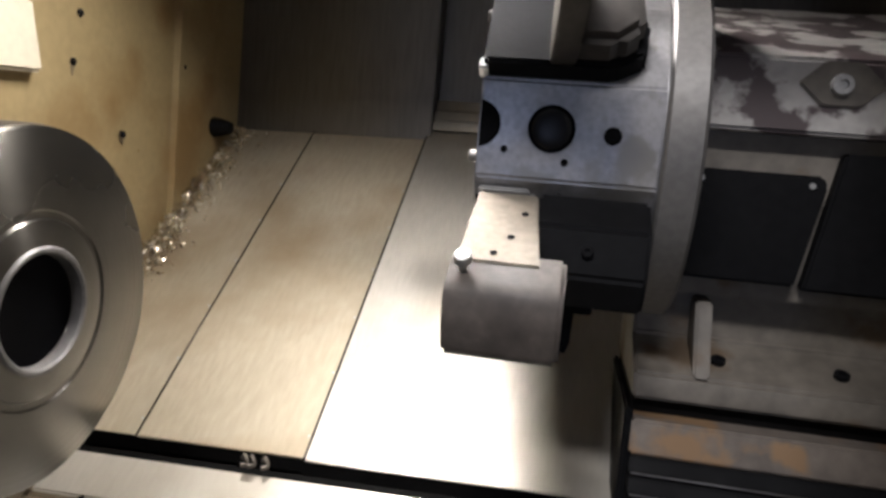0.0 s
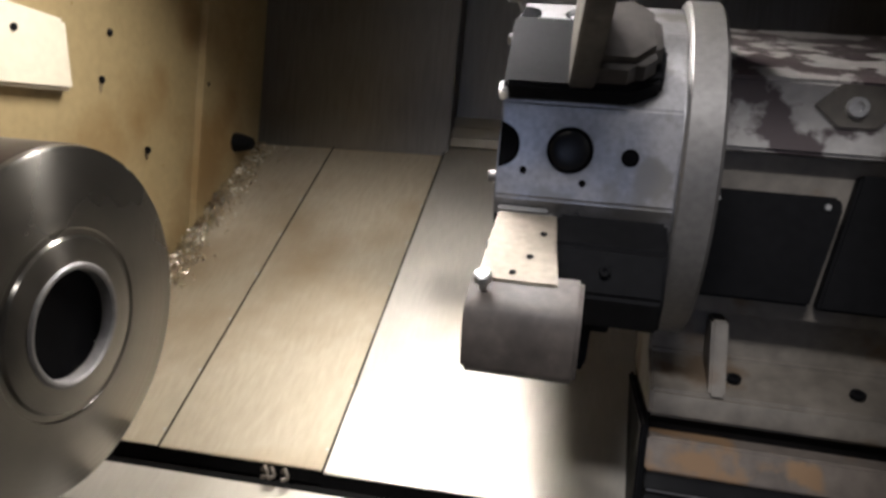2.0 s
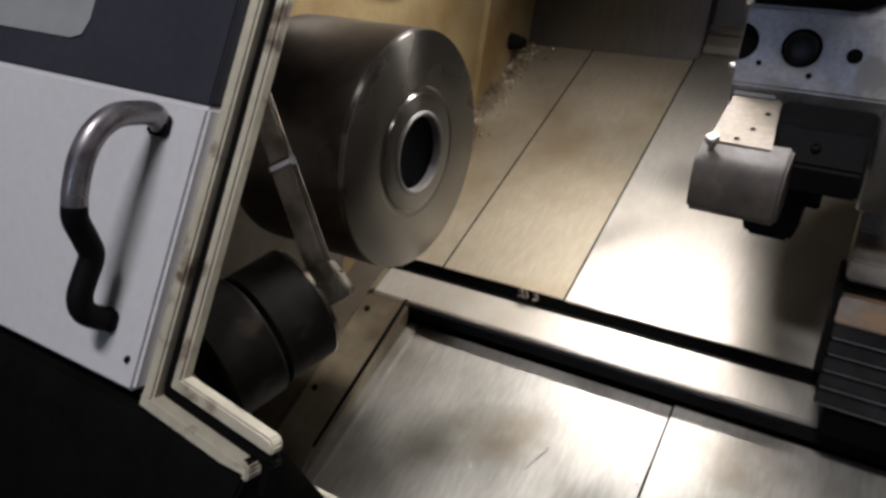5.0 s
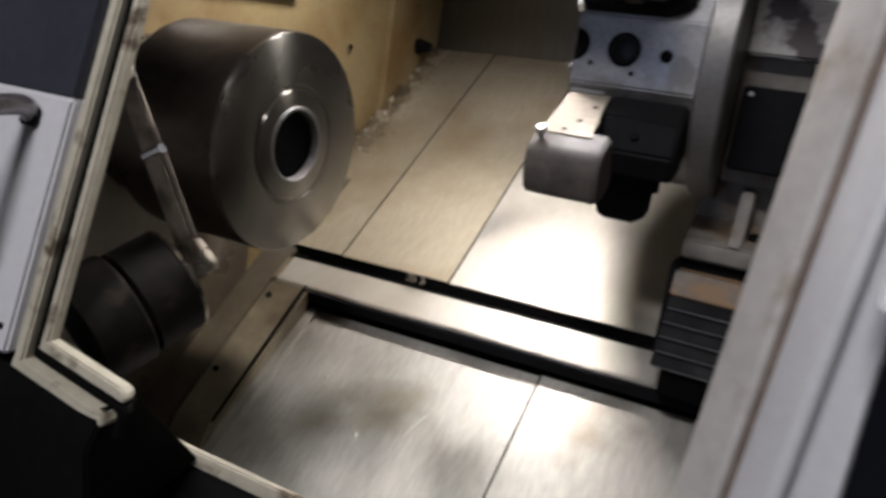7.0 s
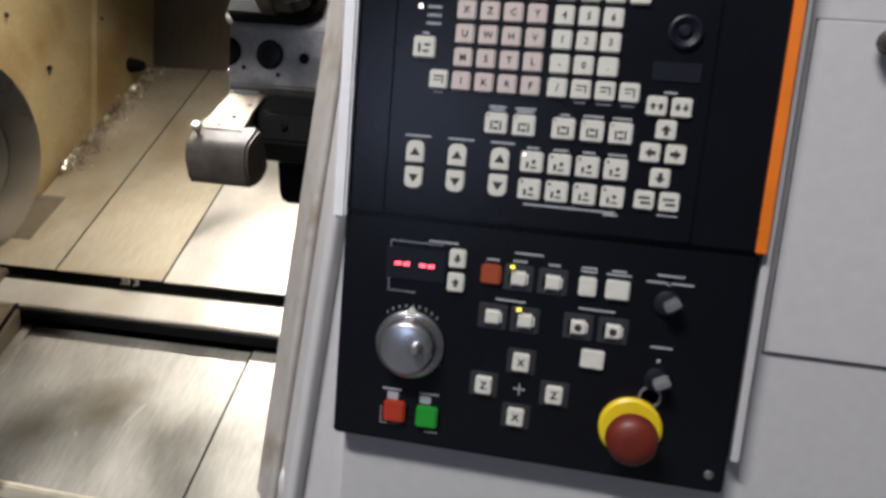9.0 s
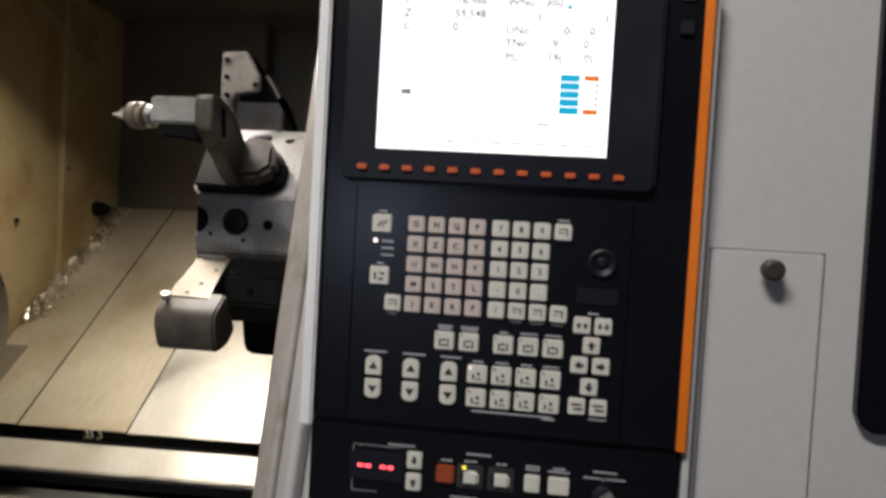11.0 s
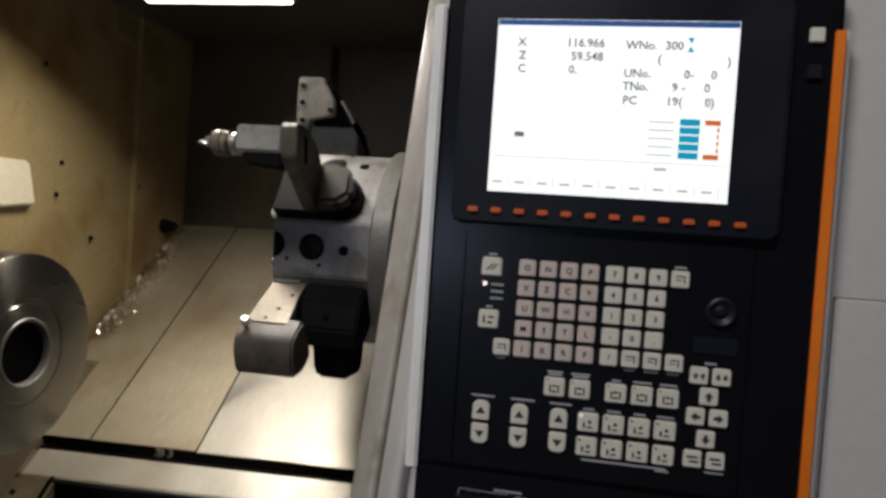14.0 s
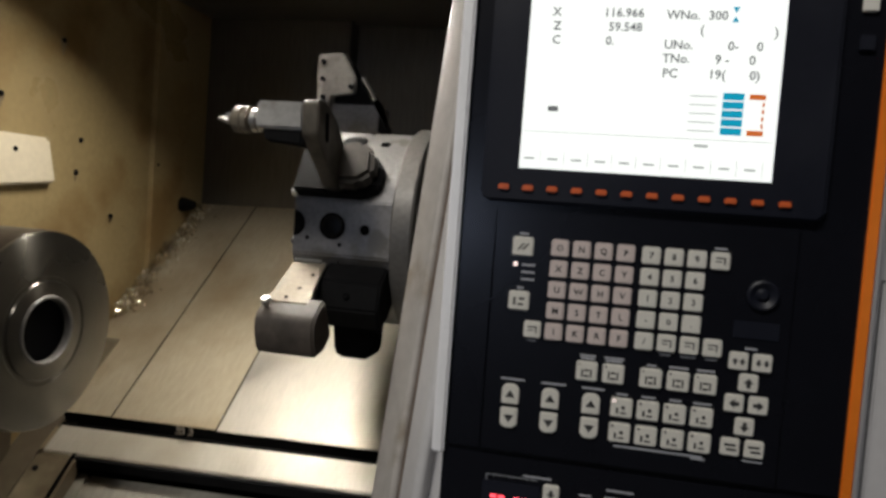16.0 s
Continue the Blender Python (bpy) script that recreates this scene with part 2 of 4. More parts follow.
M_SCREENCYAN = material("screen_cyan", (0.0, 0.2, 0.3), 0.3, 0, 0, 60, 5, 0, emit=(0.0, 0.42, 0.72), power=0.9)
M_SCREENORANGE = material("screen_orange", (0.3, 0.08, 0.02), 0.3, 0, 0, 60, 5, 0, emit=(0.9, 0.20, 0.04), power=0.9)
M_SCREENTEXT = material("screen_text", (0.08, 0.08, 0.09), 0.3, 0, 0, 60, 5, 0, emit=(0.26, 0.27, 0.29), power=0.8)
M_SCREENFAINT = material("screen_faint_line", (0.2, 0.2, 0.2), 0.3, 0, 0, 60, 5, 0, emit=(0.62, 0.66, 0.68), power=1.0)
M_TUBE = material("lit_lamp_diffuser", (0.8, 0.8, 0.8), 0.4, 0, 0, 60, 5, 0, emit=(1.0, 0.93, 0.78), power=6.0)
M_CHIP = material("bright_swarf", (0.80, 0.74, 0.62), 0.2, 1.0, 0.35, 200, 30, 0.1)
M_SHOPFLOOR = material("grey_concrete", (0.16, 0.16, 0.16), 0.7, 0, 0.2, 30, 2, 0.2)
M_SHOPWALL = material("dull_plaster", (0.20, 0.21, 0.24), 0.8, 0, 0.12, 20, 1, 0.1)
M_STRAP = material("oily_bare_steel", (0.13, 0.11, 0.085), 0.42, 0.6, 0.35, 60, 10, 0.2, stain=(0.06, 0.048, 0.035), stain_at=0.55, stain_scale=22, stain_soft=0.08)
M_CLIP = material("shiny_oily_steel", (0.30, 0.27, 0.22), 0.25, 0.9, 0.3, 60, 14, 0.1, stain=(0.12, 0.10, 0.075), stain_at=0.56, stain_scale=22, stain_soft=0.08)
M_CHROME = material("worn_chrome", (0.55, 0.55, 0.58), 0.16, 1.0, 0.1, 60, 10, 0.03)
M_ALU = material("satin_aluminium_dial", (0.50, 0.50, 0.52), 0.3, 0.9, 0.1, 90, 10, 0.03)

# ---- builders ----


def thing(name, base, label, category, group="", kind=""):
    e = new(name)
    e.location = base
    e.empty_display_size = 0.05
    return tagged(e, label, category, group, kind)


def finish(bm, name, mat, smooth=35):
    bmesh.ops.recalc_face_normals(bm, faces=bm.faces)
    me = bpy.data.meshes.new(name)
    bm.to_mesh(me)
    bm.free()
    if smooth:
        me.polygons.foreach_set("use_smooth", [True] * len(me.polygons))
        me.set_sharp_from_angle(angle=radians(smooth))
    me.materials.append(mat)
    return me


def part(name, bm, mat, parent=None, label="", smooth=35):
    me = finish(bm, name, mat, smooth)
    ob = new(name, me)
    if parent is not None:
        ob.parent = parent
        if parent.data is None:
            ob.matrix_parent_inverse = Matrix.Translation(-parent.location)
    if label:
        ob["label"] = label
    return ob


def bevelled(bm, width, segments=2):
    if width:
        edges = [e for e in bm.edges if len(e.link_faces) == 2 and e.calc_face_angle(0) > 0.5]
        bmesh.ops.bevel(bm, geom=edges, offset=width, segments=segments, affect="EDGES", clamp_overlap=True)
    return bm


def box(x0, x1, y0, y1, z0, z1, bev=0.002, m=None, bm=None):
    b = bmesh.new()
    bmesh.ops.create_cube(b, size=1)
    b.transform(Matrix.Translation(((x0 + x1) / 2, (y0 + y1) / 2, (z0 + z1) / 2)) @ Matrix.Diagonal((x1 - x0, y1 - y0, z1 - z0, 1)))
    bevelled(b, bev)
    if m is not None:
        b.transform(m)
    return join(bm, b)


def join(into, b):
    if into is None:
        return b
    me = bpy.data.meshes.new("tmp")
    b.to_mesh(me)
    into.from_mesh(me)
    bpy.data.meshes.remove(me)
    b.free()
    return into


def prism(points, axis, lo, hi, bev=0.002, m=None, bm=None):
    """Extrudes an outline along x (points y, z), y (points x, z) or z (points x, y)."""
    b = bmesh.new()
    put = {"x": lambda p, h: (h, p[0], p[1]), "y": lambda p, h: (p[0], h, p[1]), "z": lambda p, h: (p[0], p[1], h)}[axis]
    a = [b.verts.new(put(p, lo)) for p in points]
    c = [b.verts.new(put(p, hi)) for p in points]
    b.faces.new(a)
    b.faces.new(c[::-1])
    for i in range(len(a)):
        j = (i + 1) % len(a)
        b.faces.new((a[i], c[i], c[j], a[j]))
    bmesh.ops.recalc_face_normals(b, faces=b.faces)
    bevelled(b, bev)
    if m is not None:
        b.transform(m)
    return join(bm, b)


def rounded(points, r, steps=4):
    """An outline with its corners rounded off."""
    out = []
    for i, p in enumerate(points):
        p, a, c = Vector(p), Vector(points[i - 1]), Vector(points[(i + 1) % len(points)])
        u, v = p + (a - p).normalized() * r, p + (c - p).normalized() * r
        for k in range(steps + 1):
            t = k / steps
            q = (1 - t) ** 2 * u + 2 * t * (1 - t) * p + t * t * v
            out.append((q.x, q.y))
    return out


def turned(profile, centre, axis="x", sides=48, bm=None, m=None):
    """A body of revolution: profile of (along, radius), round the axis through centre."""
    b = bmesh.new()
    rings = []
    for h, r in profile:
        ring = []
        for i in range(sides):
            a = 2 * math.pi * i / sides
            u, v = r * math.cos(a), r * math.sin(a)
            ring.append(b.verts.new({"x": (h, u, v), "y": (u, h, v), "z": (u, v, h)}[axis]))
        rings.append(ring)
    for p, q in zip(rings, rings[1:]):
        for i in range(sides):
            j = (i + 1) % sides
            b.faces.new((p[i], p[j], q[j], q[i]))
    b.faces.new(rings[0][::-1])
    b.faces.new(rings[-1])
    b.transform(Matrix.Translation(centre))
    if m is not None:
        b.transform(m)
    return join(bm, b)


def pipe(points, radius, sides=12, bm=None):
    """A round tube along a smooth path."""
    b = bmesh.new()
    pts = [Vector(p) for p in points]
    fine = []
    for i in range(len(pts) - 1):
        p0, p1, p2, p3 = pts[max(i - 1, 0)], pts[i], pts[i + 1], pts[min(i + 2, len(pts) - 1)]
        for k in range(6):
            t = k / 6
            fine.append(0.5 * ((2 * p1) + (p2 - p0) * t + (2 * p0 - 5 * p1 + 4 * p2 - p3) * t * t + (3 * p1 - p0 - 3 * p2 + p3) * t ** 3))
    fine.append(pts[-1])
    rings = []
    side = None
    for i, p in enumerate(fine):
        d = (fine[min(i + 1, len(fine) - 1)] - fine[max(i - 1, 0)]).normalized()
        if side is None:
            side = d.orthogonal().normalized()
        side = (side - d * side.dot(d)).normalized()
        up = d.cross(side)
        rings.append([b.verts.new(p + radius * (side * math.cos(a) + up * math.sin(a))) for a in (2 * math.pi * k / sides for k in range(sides))])
    for p, q in zip(rings, rings[1:]):
        for i in range(sides):
            j = (i + 1) % sides
            b.faces.new((p[i], p[j], q[j], q[i]))
    b.faces.new(rings[0][::-1])
    b.faces.new(rings[-1])
    return join(bm, b)


def text_mesh(words, size, depth=0.0):
    c = bpy.data.curves.new("words", "FONT")
    c.body, c.size, c.align_x, c.align_y = words, size, "CENTER", "CENTER"
    c.extrude, c.resolution_u, c.offset = depth, 2, size * 0.02
    ob = bpy.data.objects.new("words", c)
    scene.collection.objects.link(ob)
    me = bpy.data.meshes.new_from_object(ob.evaluated_get(bpy.context.evaluated_depsgraph_get()))
    bpy.data.objects.remove(ob)
    bpy.data.curves.remove(c)
    return me


def words(name, body, x, y, z, size, mat, parent, depth=0.0002):
    """Writing that stands upright and faces -y."""
    me = text_mesh(body, size, depth)
    me.materials.clear()
    me.materials.append(mat)
    ob = new(name, me)
    ob.parent = parent
    w = pose(x, y, z, 90, 0, 0)
    if parent.data is None:
        ob.matrix_parent_inverse = Matrix.Translation(-parent.location)
        ob.matrix_basis = w
    else:
        ob.matrix_basis = parent.matrix_basis.inverted() @ w if parent.matrix_basis != Matrix() else w
    return ob


# slight shear that fits the bed's lines to the camera's view
LEVEL = Matrix(((1, 0, 0, 0), (0, 1, 0, 0), (0.023, 0, 1, 0.0069), (0, 0, 0, 1)))
SLOPE = 0.746
BED_Y, BED_Z = 0.778, 0.939            # front edge of the bed's upper covers
BACK_Y = 1.439
WALL_X = -0.761                        # headstock wall


def bed(y, lift=0.0):
    """Height of the sloping bed covers at depth y, lifted square to them."""
    return BED_Z + SLOPE * (y - BED_Y) + lift * 1.248


def slab(x0, x1, y0, y1, lift, thick, bev=0.001, m=LEVEL):
    """A sheet lying on the bed's slope."""
    return prism([(y0, bed(y0, lift)), (y1, bed(y1, lift)), (y1, bed(y1, lift - thick)), (y0, bed(y0, lift - thick))], "x", x0, x1, bev, m)


# ---- structure: workshop and cabin shell ----
def structure(name, bm, mat, label, category):
    return tagged(part(name, bm, mat, None, "", 35), label, category, kind="structure")


structure("floor", box(-4, 4, -4, 3, -0.1, 0, 0), M_SHOPFLOOR, "bare grey concrete workshop floor", "floor")
structure("wall_west", box(-4.1, -4, -4, 3, 0, 4, 0), M_SHOPWALL, "plain dull workshop wall", "wall")
structure("wall_east", box(4, 4.1, -4, 3, 0, 4, 0), M_SHOPWALL, "plain dull workshop wall", "wall")
structure("wall_south", box(-4.1, 4.1, -4.1, -4, 0, 4, 0), M_SHOPWALL, "plain dull workshop wall", "wall")
structure("wall_north", box(-4.1, 4.1, 3, 3.1, 0, 4, 0), M_SHOPWALL, "plain dull workshop wall", "wall")

# the cabin's back: three sheets that overlap like the bed covers
back = thing("cabin_back", (-0.2, 1.45, 1.43), "dark grey overlapping sheets behind the bed covers", "machine guard")
part("panel", prism([(WALL_X, 1.442), (-0.562, 1.442), (-0.562, 1.47), (WALL_X, 1.47)], "z", 1.30, 2.1, 0.001), M_BACK, back)
part("panel", prism([(-0.562, 1.434), (-0.297, 1.434), (-0.297, 1.47), (-0.562, 1.47)], "z", 1.30, 2.1, 0.001), M_BACK, back)
part("panel", prism([(-0.297, 1.50), (0.95, 1.50), (0.95, 1.53), (-0.297, 1.53)], "z", 1.30, 2.1, 0.001), M_BACK, back)
for k in range(3):
    part("cover_fold", prism([(1.440 + 0.016 * k, 1.452 + 0.024 * k), (1.452 + 0.016 * k, 1.474 + 0.024 * k), (1.502, 1.474 + 0.024 * k), (1.502, 1.452 + 0.024 * k)], "x", -0.292, 0.60, 0.002), M_PLATE, back, "bright folded cover edge")
part("fold", box(-0.297, -0.293, 1.436, 1.53, 1.30, 2.1, 0), M_BACK, back)
# Unseen end wall and header, added to keep outside light off the carriage.
structure("wall_end_light_block", box(1.0, 1.03, 0.30, 1.56, 0.3, 2.03, 0.002), M_BACK, "unseen dark end wall, added to keep light out of the cabin", "wall")
structure("wall_top_light_block", prism([(0.255, 1.845), (0.295, 1.845), (0.42, 2.30), (0.38, 2.30)], "x", -1.6, 0.36, 0.003), M_WHITE, "unseen sheet above the opening, added to block lamp light", "wall")
structure("ceiling", box(WALL_X - 0.1, 1.0, 0.30, 1.56, 2.0, 2.03, 0.002), M_BACK, "dark sheet roof of the machine cabin", "ceiling")

structure("machine_base", box(-1.6, 1.6, 0.32, 1.6, 0.0, 0.30, 0.01), M_OILY, "plain dark oily machine base", "machine base")
wall = thing("headstock_wall", (WALL_X, 0.8, 0.9), "cream painted headstock wall with bolts and oil stains", "machine guard")
part("wall_sheet", prism([(WALL_X, 0.34), (WALL_X, 0.985), (WALL_X - 0.004, 0.99), (WALL_X - 0.004, 1.17), (WALL_X + 0.004, 1.18), (WALL_X + 0.004, 1.47), (WALL_X - 0.06, 1.47), (WALL_X - 0.06, 0.34)],
                         "z", 0.40, 2.02, 0.001), M_CREAM, wall)
# Sheet added over the wall to hold the shade below the chuck.
part("shaded_wall_sheet", box(WALL_X, WALL_X + 0.006, 0.20, 0.70, 0.40, 1.12, 0.001), M_SHADEDCREAM, wall, "added sheet on the lower wall, oily cream darkened for shade")
part("cover_box", prism([(0.36, 1.418), (0.785, 1.452), (0.760, 1.552), (0.36, 1.552)], "x", WALL_X, -0.738, 0.006), M_CREAMLID, wall, "raised cover box, paled for the lamp light on it")
for by, bz in ((0.872, 1.482), (1.008, 1.377), (0.815, 1.782), (0.64, 1.632), (1.20, 1.524), (0.885, 1.56), (0.851, 1.272), (0.883, 1.194)):
    part("bolt", turned([(WALL_X - 0.002, 0.006), (WALL_X + 0.003, 0.006), (WALL_X + 0.005, 0.004)], (0, by, bz), sides=12), M_BLACKSTEEL, wall)
for by, bz, w, h in ((0.815, 1.779, 0.011, 0.034), (0.64, 1.628, 0.010, 0.026), (0.883, 1.190, 0.009, 0.030), (0.872, 1.479, 0.007, 0.020), (1.008, 1.375, 0.007, 0.016)):
    part("oil_run", prism(rounded([(by - w, bz + 0.4 * w), (by - 0.4 * w, bz + w), (by + 0.7 * w, bz + 0.8 * w), (by + w, bz - 0.2 * w), (by + 0.35 * w, bz - 0.55 * h), (by + 0.2 * w, bz - h), (by - 0.25 * w, bz - 0.8 * h), (by - 0.6 * w, bz - 0.35 * h)], 0.002, 3),
                          "x", WALL_X - 0.001, WALL_X + (0.0046 if by > 1.17 else 0.0006), 0), M_OILY, wall, "brown oil run")
part("bolt", turned([(-0.740, 0.005), (-0.735, 0.005)], (0, 0.66, 1.52), sides=12), M_BLACKSTEEL, wall)
part("drain_nozzle", turned([(WALL_X, 0.022), (WALL_X + 0.02, 0.02), (WALL_X + 0.045, 0.013)], (0, 1.33, 1.415), sides=16), M_BLACKSTEEL, wall, "black drain nozzle")

# lamp and roof beam
lamp = thing("tube_lamp", (-0.28, 0.690, 1.90), "lit white tube lamp under the cabin roof", "lamp")
LAMP_TILT = Matrix.Translation((0, 0.690, 1.900)) @ pose(0, 0, 0, -17)
part("housing", box(-0.455, -0.105, -0.036, 0.036, 0.010, 0.045, 0.004, LAMP_TILT), M_BACK, lamp)
part("diffuser", box(-0.442, -0.118, -0.029, 0.029, 0.003, 0.012, 0.002, LAMP_TILT), M_TUBE, lamp, "glowing white diffuser")
beam = thing("roof_beam", (0, 0.72, 1.97), "pale steel beam across the cabin roof", "beam")
part("beam_web", prism([(0.735, 1.955), (0.775, 1.955), (0.775, 1.998), (0.735, 1.998)], "x", WALL_X, 0.33, 0.004), M_IVORY, beam)
part("pipe", pipe([(WALL_X, 0.74, 1.93), (-0.69, 0.74, 1.94), (-0.63, 0.75, 1.975)], 0.009), M_IVORY, beam)

# ---- bed covers ----
covers = thing("bed_cover", (-0.3, 0.778, 0.93), "overlapping brushed steel slideway covers, oil stained", "slideway cover")
part("cover_plate", slab(WALL_X + 0.004, -0.560, BED_Y + 0.004, BACK_Y + 0.02, -0.004, 0.004), M_PLATE_OLD, covers)
part("cover_plate", slab(-0.566, -0.295, BED_Y + 0.002, BACK_Y, 0.0, 0.003), M_PLATE_OLD, covers)
part("cover_plate", slab(-0.301, 0.60, BED_Y - 0.006, 1.50, 0.005, 0.003), M_PLATE, covers)
part("edge_lip", slab(-0.5665, -0.5635, BED_Y + 0.002, BACK_Y, 0.0015, 0.005, 0), M_RUBBER_SHADE, covers, "black wiper edge")
part("edge_lip", slab(-0.3025, -0.299, BED_Y - 0.006, 1.50, 0.0065, 0.007, 0), M_RUBBER_SHADE, covers, "black wiper edge")
part("front_lip", prism([(BED_Y, bed(BED_Y) + 0.004), (BED_Y + 0.004, bed(BED_Y) + 0.004), (BED_Y + 0.004, bed(BED_Y) - 0.02), (BED_Y, bed(BED_Y) - 0.02)], "x", -0.301, 0.6, 0, LEVEL @ Matrix.Translation((0, -0.006, -0.004))), M_RUBBER_SHADE, covers)
part("front_lip", prism([(BED_Y + 0.002, bed(BED_Y)), (BED_Y + 0.006, bed(BED_Y)), (BED_Y + 0.006, bed(BED_Y) - 0.02), (BED_Y + 0.002, bed(BED_Y) - 0.02)], "x", WALL_X, -0.301, 0, LEVEL), M_RUBBER_SHADE, covers)
rivet = turned([(0, 0.0022), (0.0012, 0.0018)], (0, 0, 0), "z", 8)
rivet_mesh = finish(rivet, "rivet", M_STEEL)
for sx, lift in ((-0.573, -0.004), (-0.308, 0.0)):
    for k in range(7):
        yy = BED_Y + 0.03 + 0.095 * k
        ob = new("rivet", rivet_mesh)
        ob.parent, ob.matrix_parent_inverse = covers, Matrix.Translation(-covers.location)
        ob.matrix_basis = LEVEL @ pose(sx, yy, bed(yy, lift), 36.7)

strip = thing("slideway_strip", (-0.3, 0.72, 0.88), "narrow bright ground steel slideway strip", "slideway")
part("strip_bar", slab(-0.670, 0.62, 0.697, 0.752, 0.0, 0.02, 0.002), M_PLATE, strip)
part("end_cap", slab(-0.684, -0.671, 0.699, 0.750, -0.001, 0.018, 0.002), M_OILY, strip, "oily end cap")
part("edge_chamfer", slab(-0.670, 0.62, 0.692, 0.6968, -0.004, 0.016, 0.001), M_BLACKSTEEL, strip, "thin dark edge strip")
groove = thing("slideway_groove", (-0.3, 0.75, 0.85), "black groove between the slideway covers", "slideway")
part("groove_floor", slab(-0.74, 0.62, 0.60, 0.83, -0.055, 0.012, 0), M_RUBBER_SHADE, groove)

part("groove_wall", prism([(0.757, 0.905), (0.772, 0.918), (0.772, 0.86), (0.757, 0.86)], "x", -0.74, 0.62, 0, LEVEL), M_RUBBER_SHADE, groove)
lower = thing("lower_cover", (-0.3, 0.6, 0.72), "lower chip guard plates of bright stained sheet steel", "slideway cover")
LOW = -0.048
part("cover_plate", slab(-0.560, -0.054, 0.20, 0.712, LOW, 0.003), M_PLATE_LOW, lower)
part("cover_plate", slab(-0.060, 0.62, 0.20, 0.712, LOW + 0.004, 0.003), M_PLATE_LOW, lower)
part("edge_lip", slab(-0.0625, -0.059, 0.20, 0.712, LOW + 0.0055, 0.006, 0), M_RUBBER_SHADE, lower)
part("side_strip", slab(-0.582, -0.560, 0.20, 0.705, LOW + 0.008, 0.02), M_PLATE_LOW, lower)

# The highlight of a dent, laid on as a thin pale strip.
dent_glint = prism([(-0.004, -0.03), (0.003, -0.028), (0.006, 0.03), (0.001, 0.034)], "z", 0.0, 0.0006, 0)
dent_glint.transform(LEVEL @ pose(-0.235, 0.57, bed(0.57, LOW) + 0.0008, 36.7, 0, -25))
part("dent_glint", dent_glint, M_DENTGLINT, lower, "pale strip for a dent's highlight")
for k, (sx, sy) in enumerate(((-0.33, 0.53), (-0.38, 0.45), (-0.16, 0.48), (-0.45, 0.60), (-0.10, 0.62))):
    part("dent", turned([(0.0, 0.006 + 0.002 * (k % 3)), (0.0006, 0.004)], (0, 0, 0), "z", 14, None, LEVEL @ pose(sx, sy, bed(sy, LOW), 36.7)), M_PLATE_LOW, lower)
for k in range(9):
    yy = 0.70 - 0.055 * k
    part("rivet", turned([(0, 0.0028), (0.0014, 0.0022)], (0, 0, 0), "z", 8, None, LEVEL @ pose(-0.070, yy, bed(yy, LOW), 36.7)), M_STEEL, lower)
foot = thing("headstock_foot", (-0.64, 0.6, 0.7), "cream cast foot beside the lower chip guard", "machine casting")
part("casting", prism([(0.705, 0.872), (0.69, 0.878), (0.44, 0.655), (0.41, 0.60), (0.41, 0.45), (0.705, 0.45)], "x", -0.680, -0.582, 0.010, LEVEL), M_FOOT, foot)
part("seam", prism([(0.700, 0.8795), (0.690, 0.8805), (0.445, 0.6625), (0.450, 0.6605)], "x", -0.592, -0.588, 0, LEVEL), M_RUBBER_SHADE, foot, "dark joint line")
for by in (0.66, 0.52):
    part("bolt", turned([(0.0, 0.006), (0.004, 0.006), (0.004, 0.003)], (0, 0, 0), "z", 12, None, LEVEL @ pose(-0.655, by, 0.878 - 0.892 * (0.69 - by), 41)), M_BLACKSTEEL, foot)
structure("headstock_base", prism(rounded([(0.16, 0.30), (0.16, 0.70), (0.30, 0.60), (0.42, 0.630), (0.69, 0.862), (0.98, 1.09), (0.98, 0.3)], 0.03, 4), "x", WALL_X - 0.06, -0.684, 0.004, LEVEL), M_SHADEDCREAM, "headstock base below the wall, oily cream darkened for shade", "machine casting")

# swarf along the foot of the wall
random.seed(4)
b = bmesh.new()
for _ in range(900):
    yy = 1.02 + 0.40 * random.random()
    xx = WALL_X + 0.006 + abs(random.gauss(0, 0.020)) * (1.8 if random.random() < 0.2 else 1)
    s = 0.0025 + 0.005 * random.random()
    mm = LEVEL @ pose(xx, yy, bed(yy, 0) + 0.003 + 0.014 * random.random(), random.random() * 360, random.random() * 360, random.random() * 360)
    vs = []
    for k in range(5):
        a = k * 0.9
        vs.append((b.verts.new(mm @ Vector((s * math.cos(a), s * math.sin(a), 0.001 * k))), b.verts.new(mm @ Vector((s * math.cos(a), s * math.sin(a), 0.001 * k + s * 0.5)))))
    for p, q in zip(vs, vs[1:]):
        b.faces.new((p[0], q[0], q[1], p[1]))
tagged(part("swarf", b, M_CHIP, None), "bright curled metal swarf along the wall foot", "swarf", kind="stuff")
b = bmesh.new()
for cx in (-0.385, -0.375, -0.355):
    b = pipe([(cx, 0.757, 0.938), (cx + 0.006, 0.750, 0.946), (cx + 0.012, 0.746, 0.936), (cx + 0.004, 0.742, 0.934)], 0.003, 8, b)
b.transform(LEVEL)
tagged(part("chip_curl", b, M_STRAP, None), "small dull curled metal chip lying on the strip", "swarf")

# ---- chuck ----
CY, CZ, CR = 0.428, 1.197, 0.175
chuck = thing("spindle_chuck", (-0.55, CY, CZ), "round turned steel spindle chuck with a black bore disc", "chuck")
part("chuck_body", turned([(-0.66, 0.10), (-0.66, CR - 0.006), (-0.655, CR), (-0.462, CR), (-0.4585, CR - 0.001)], (0, CY, CZ), sides=96), M_CHUCKSIDE, chuck, "chuck body, darkened for its shaded side")
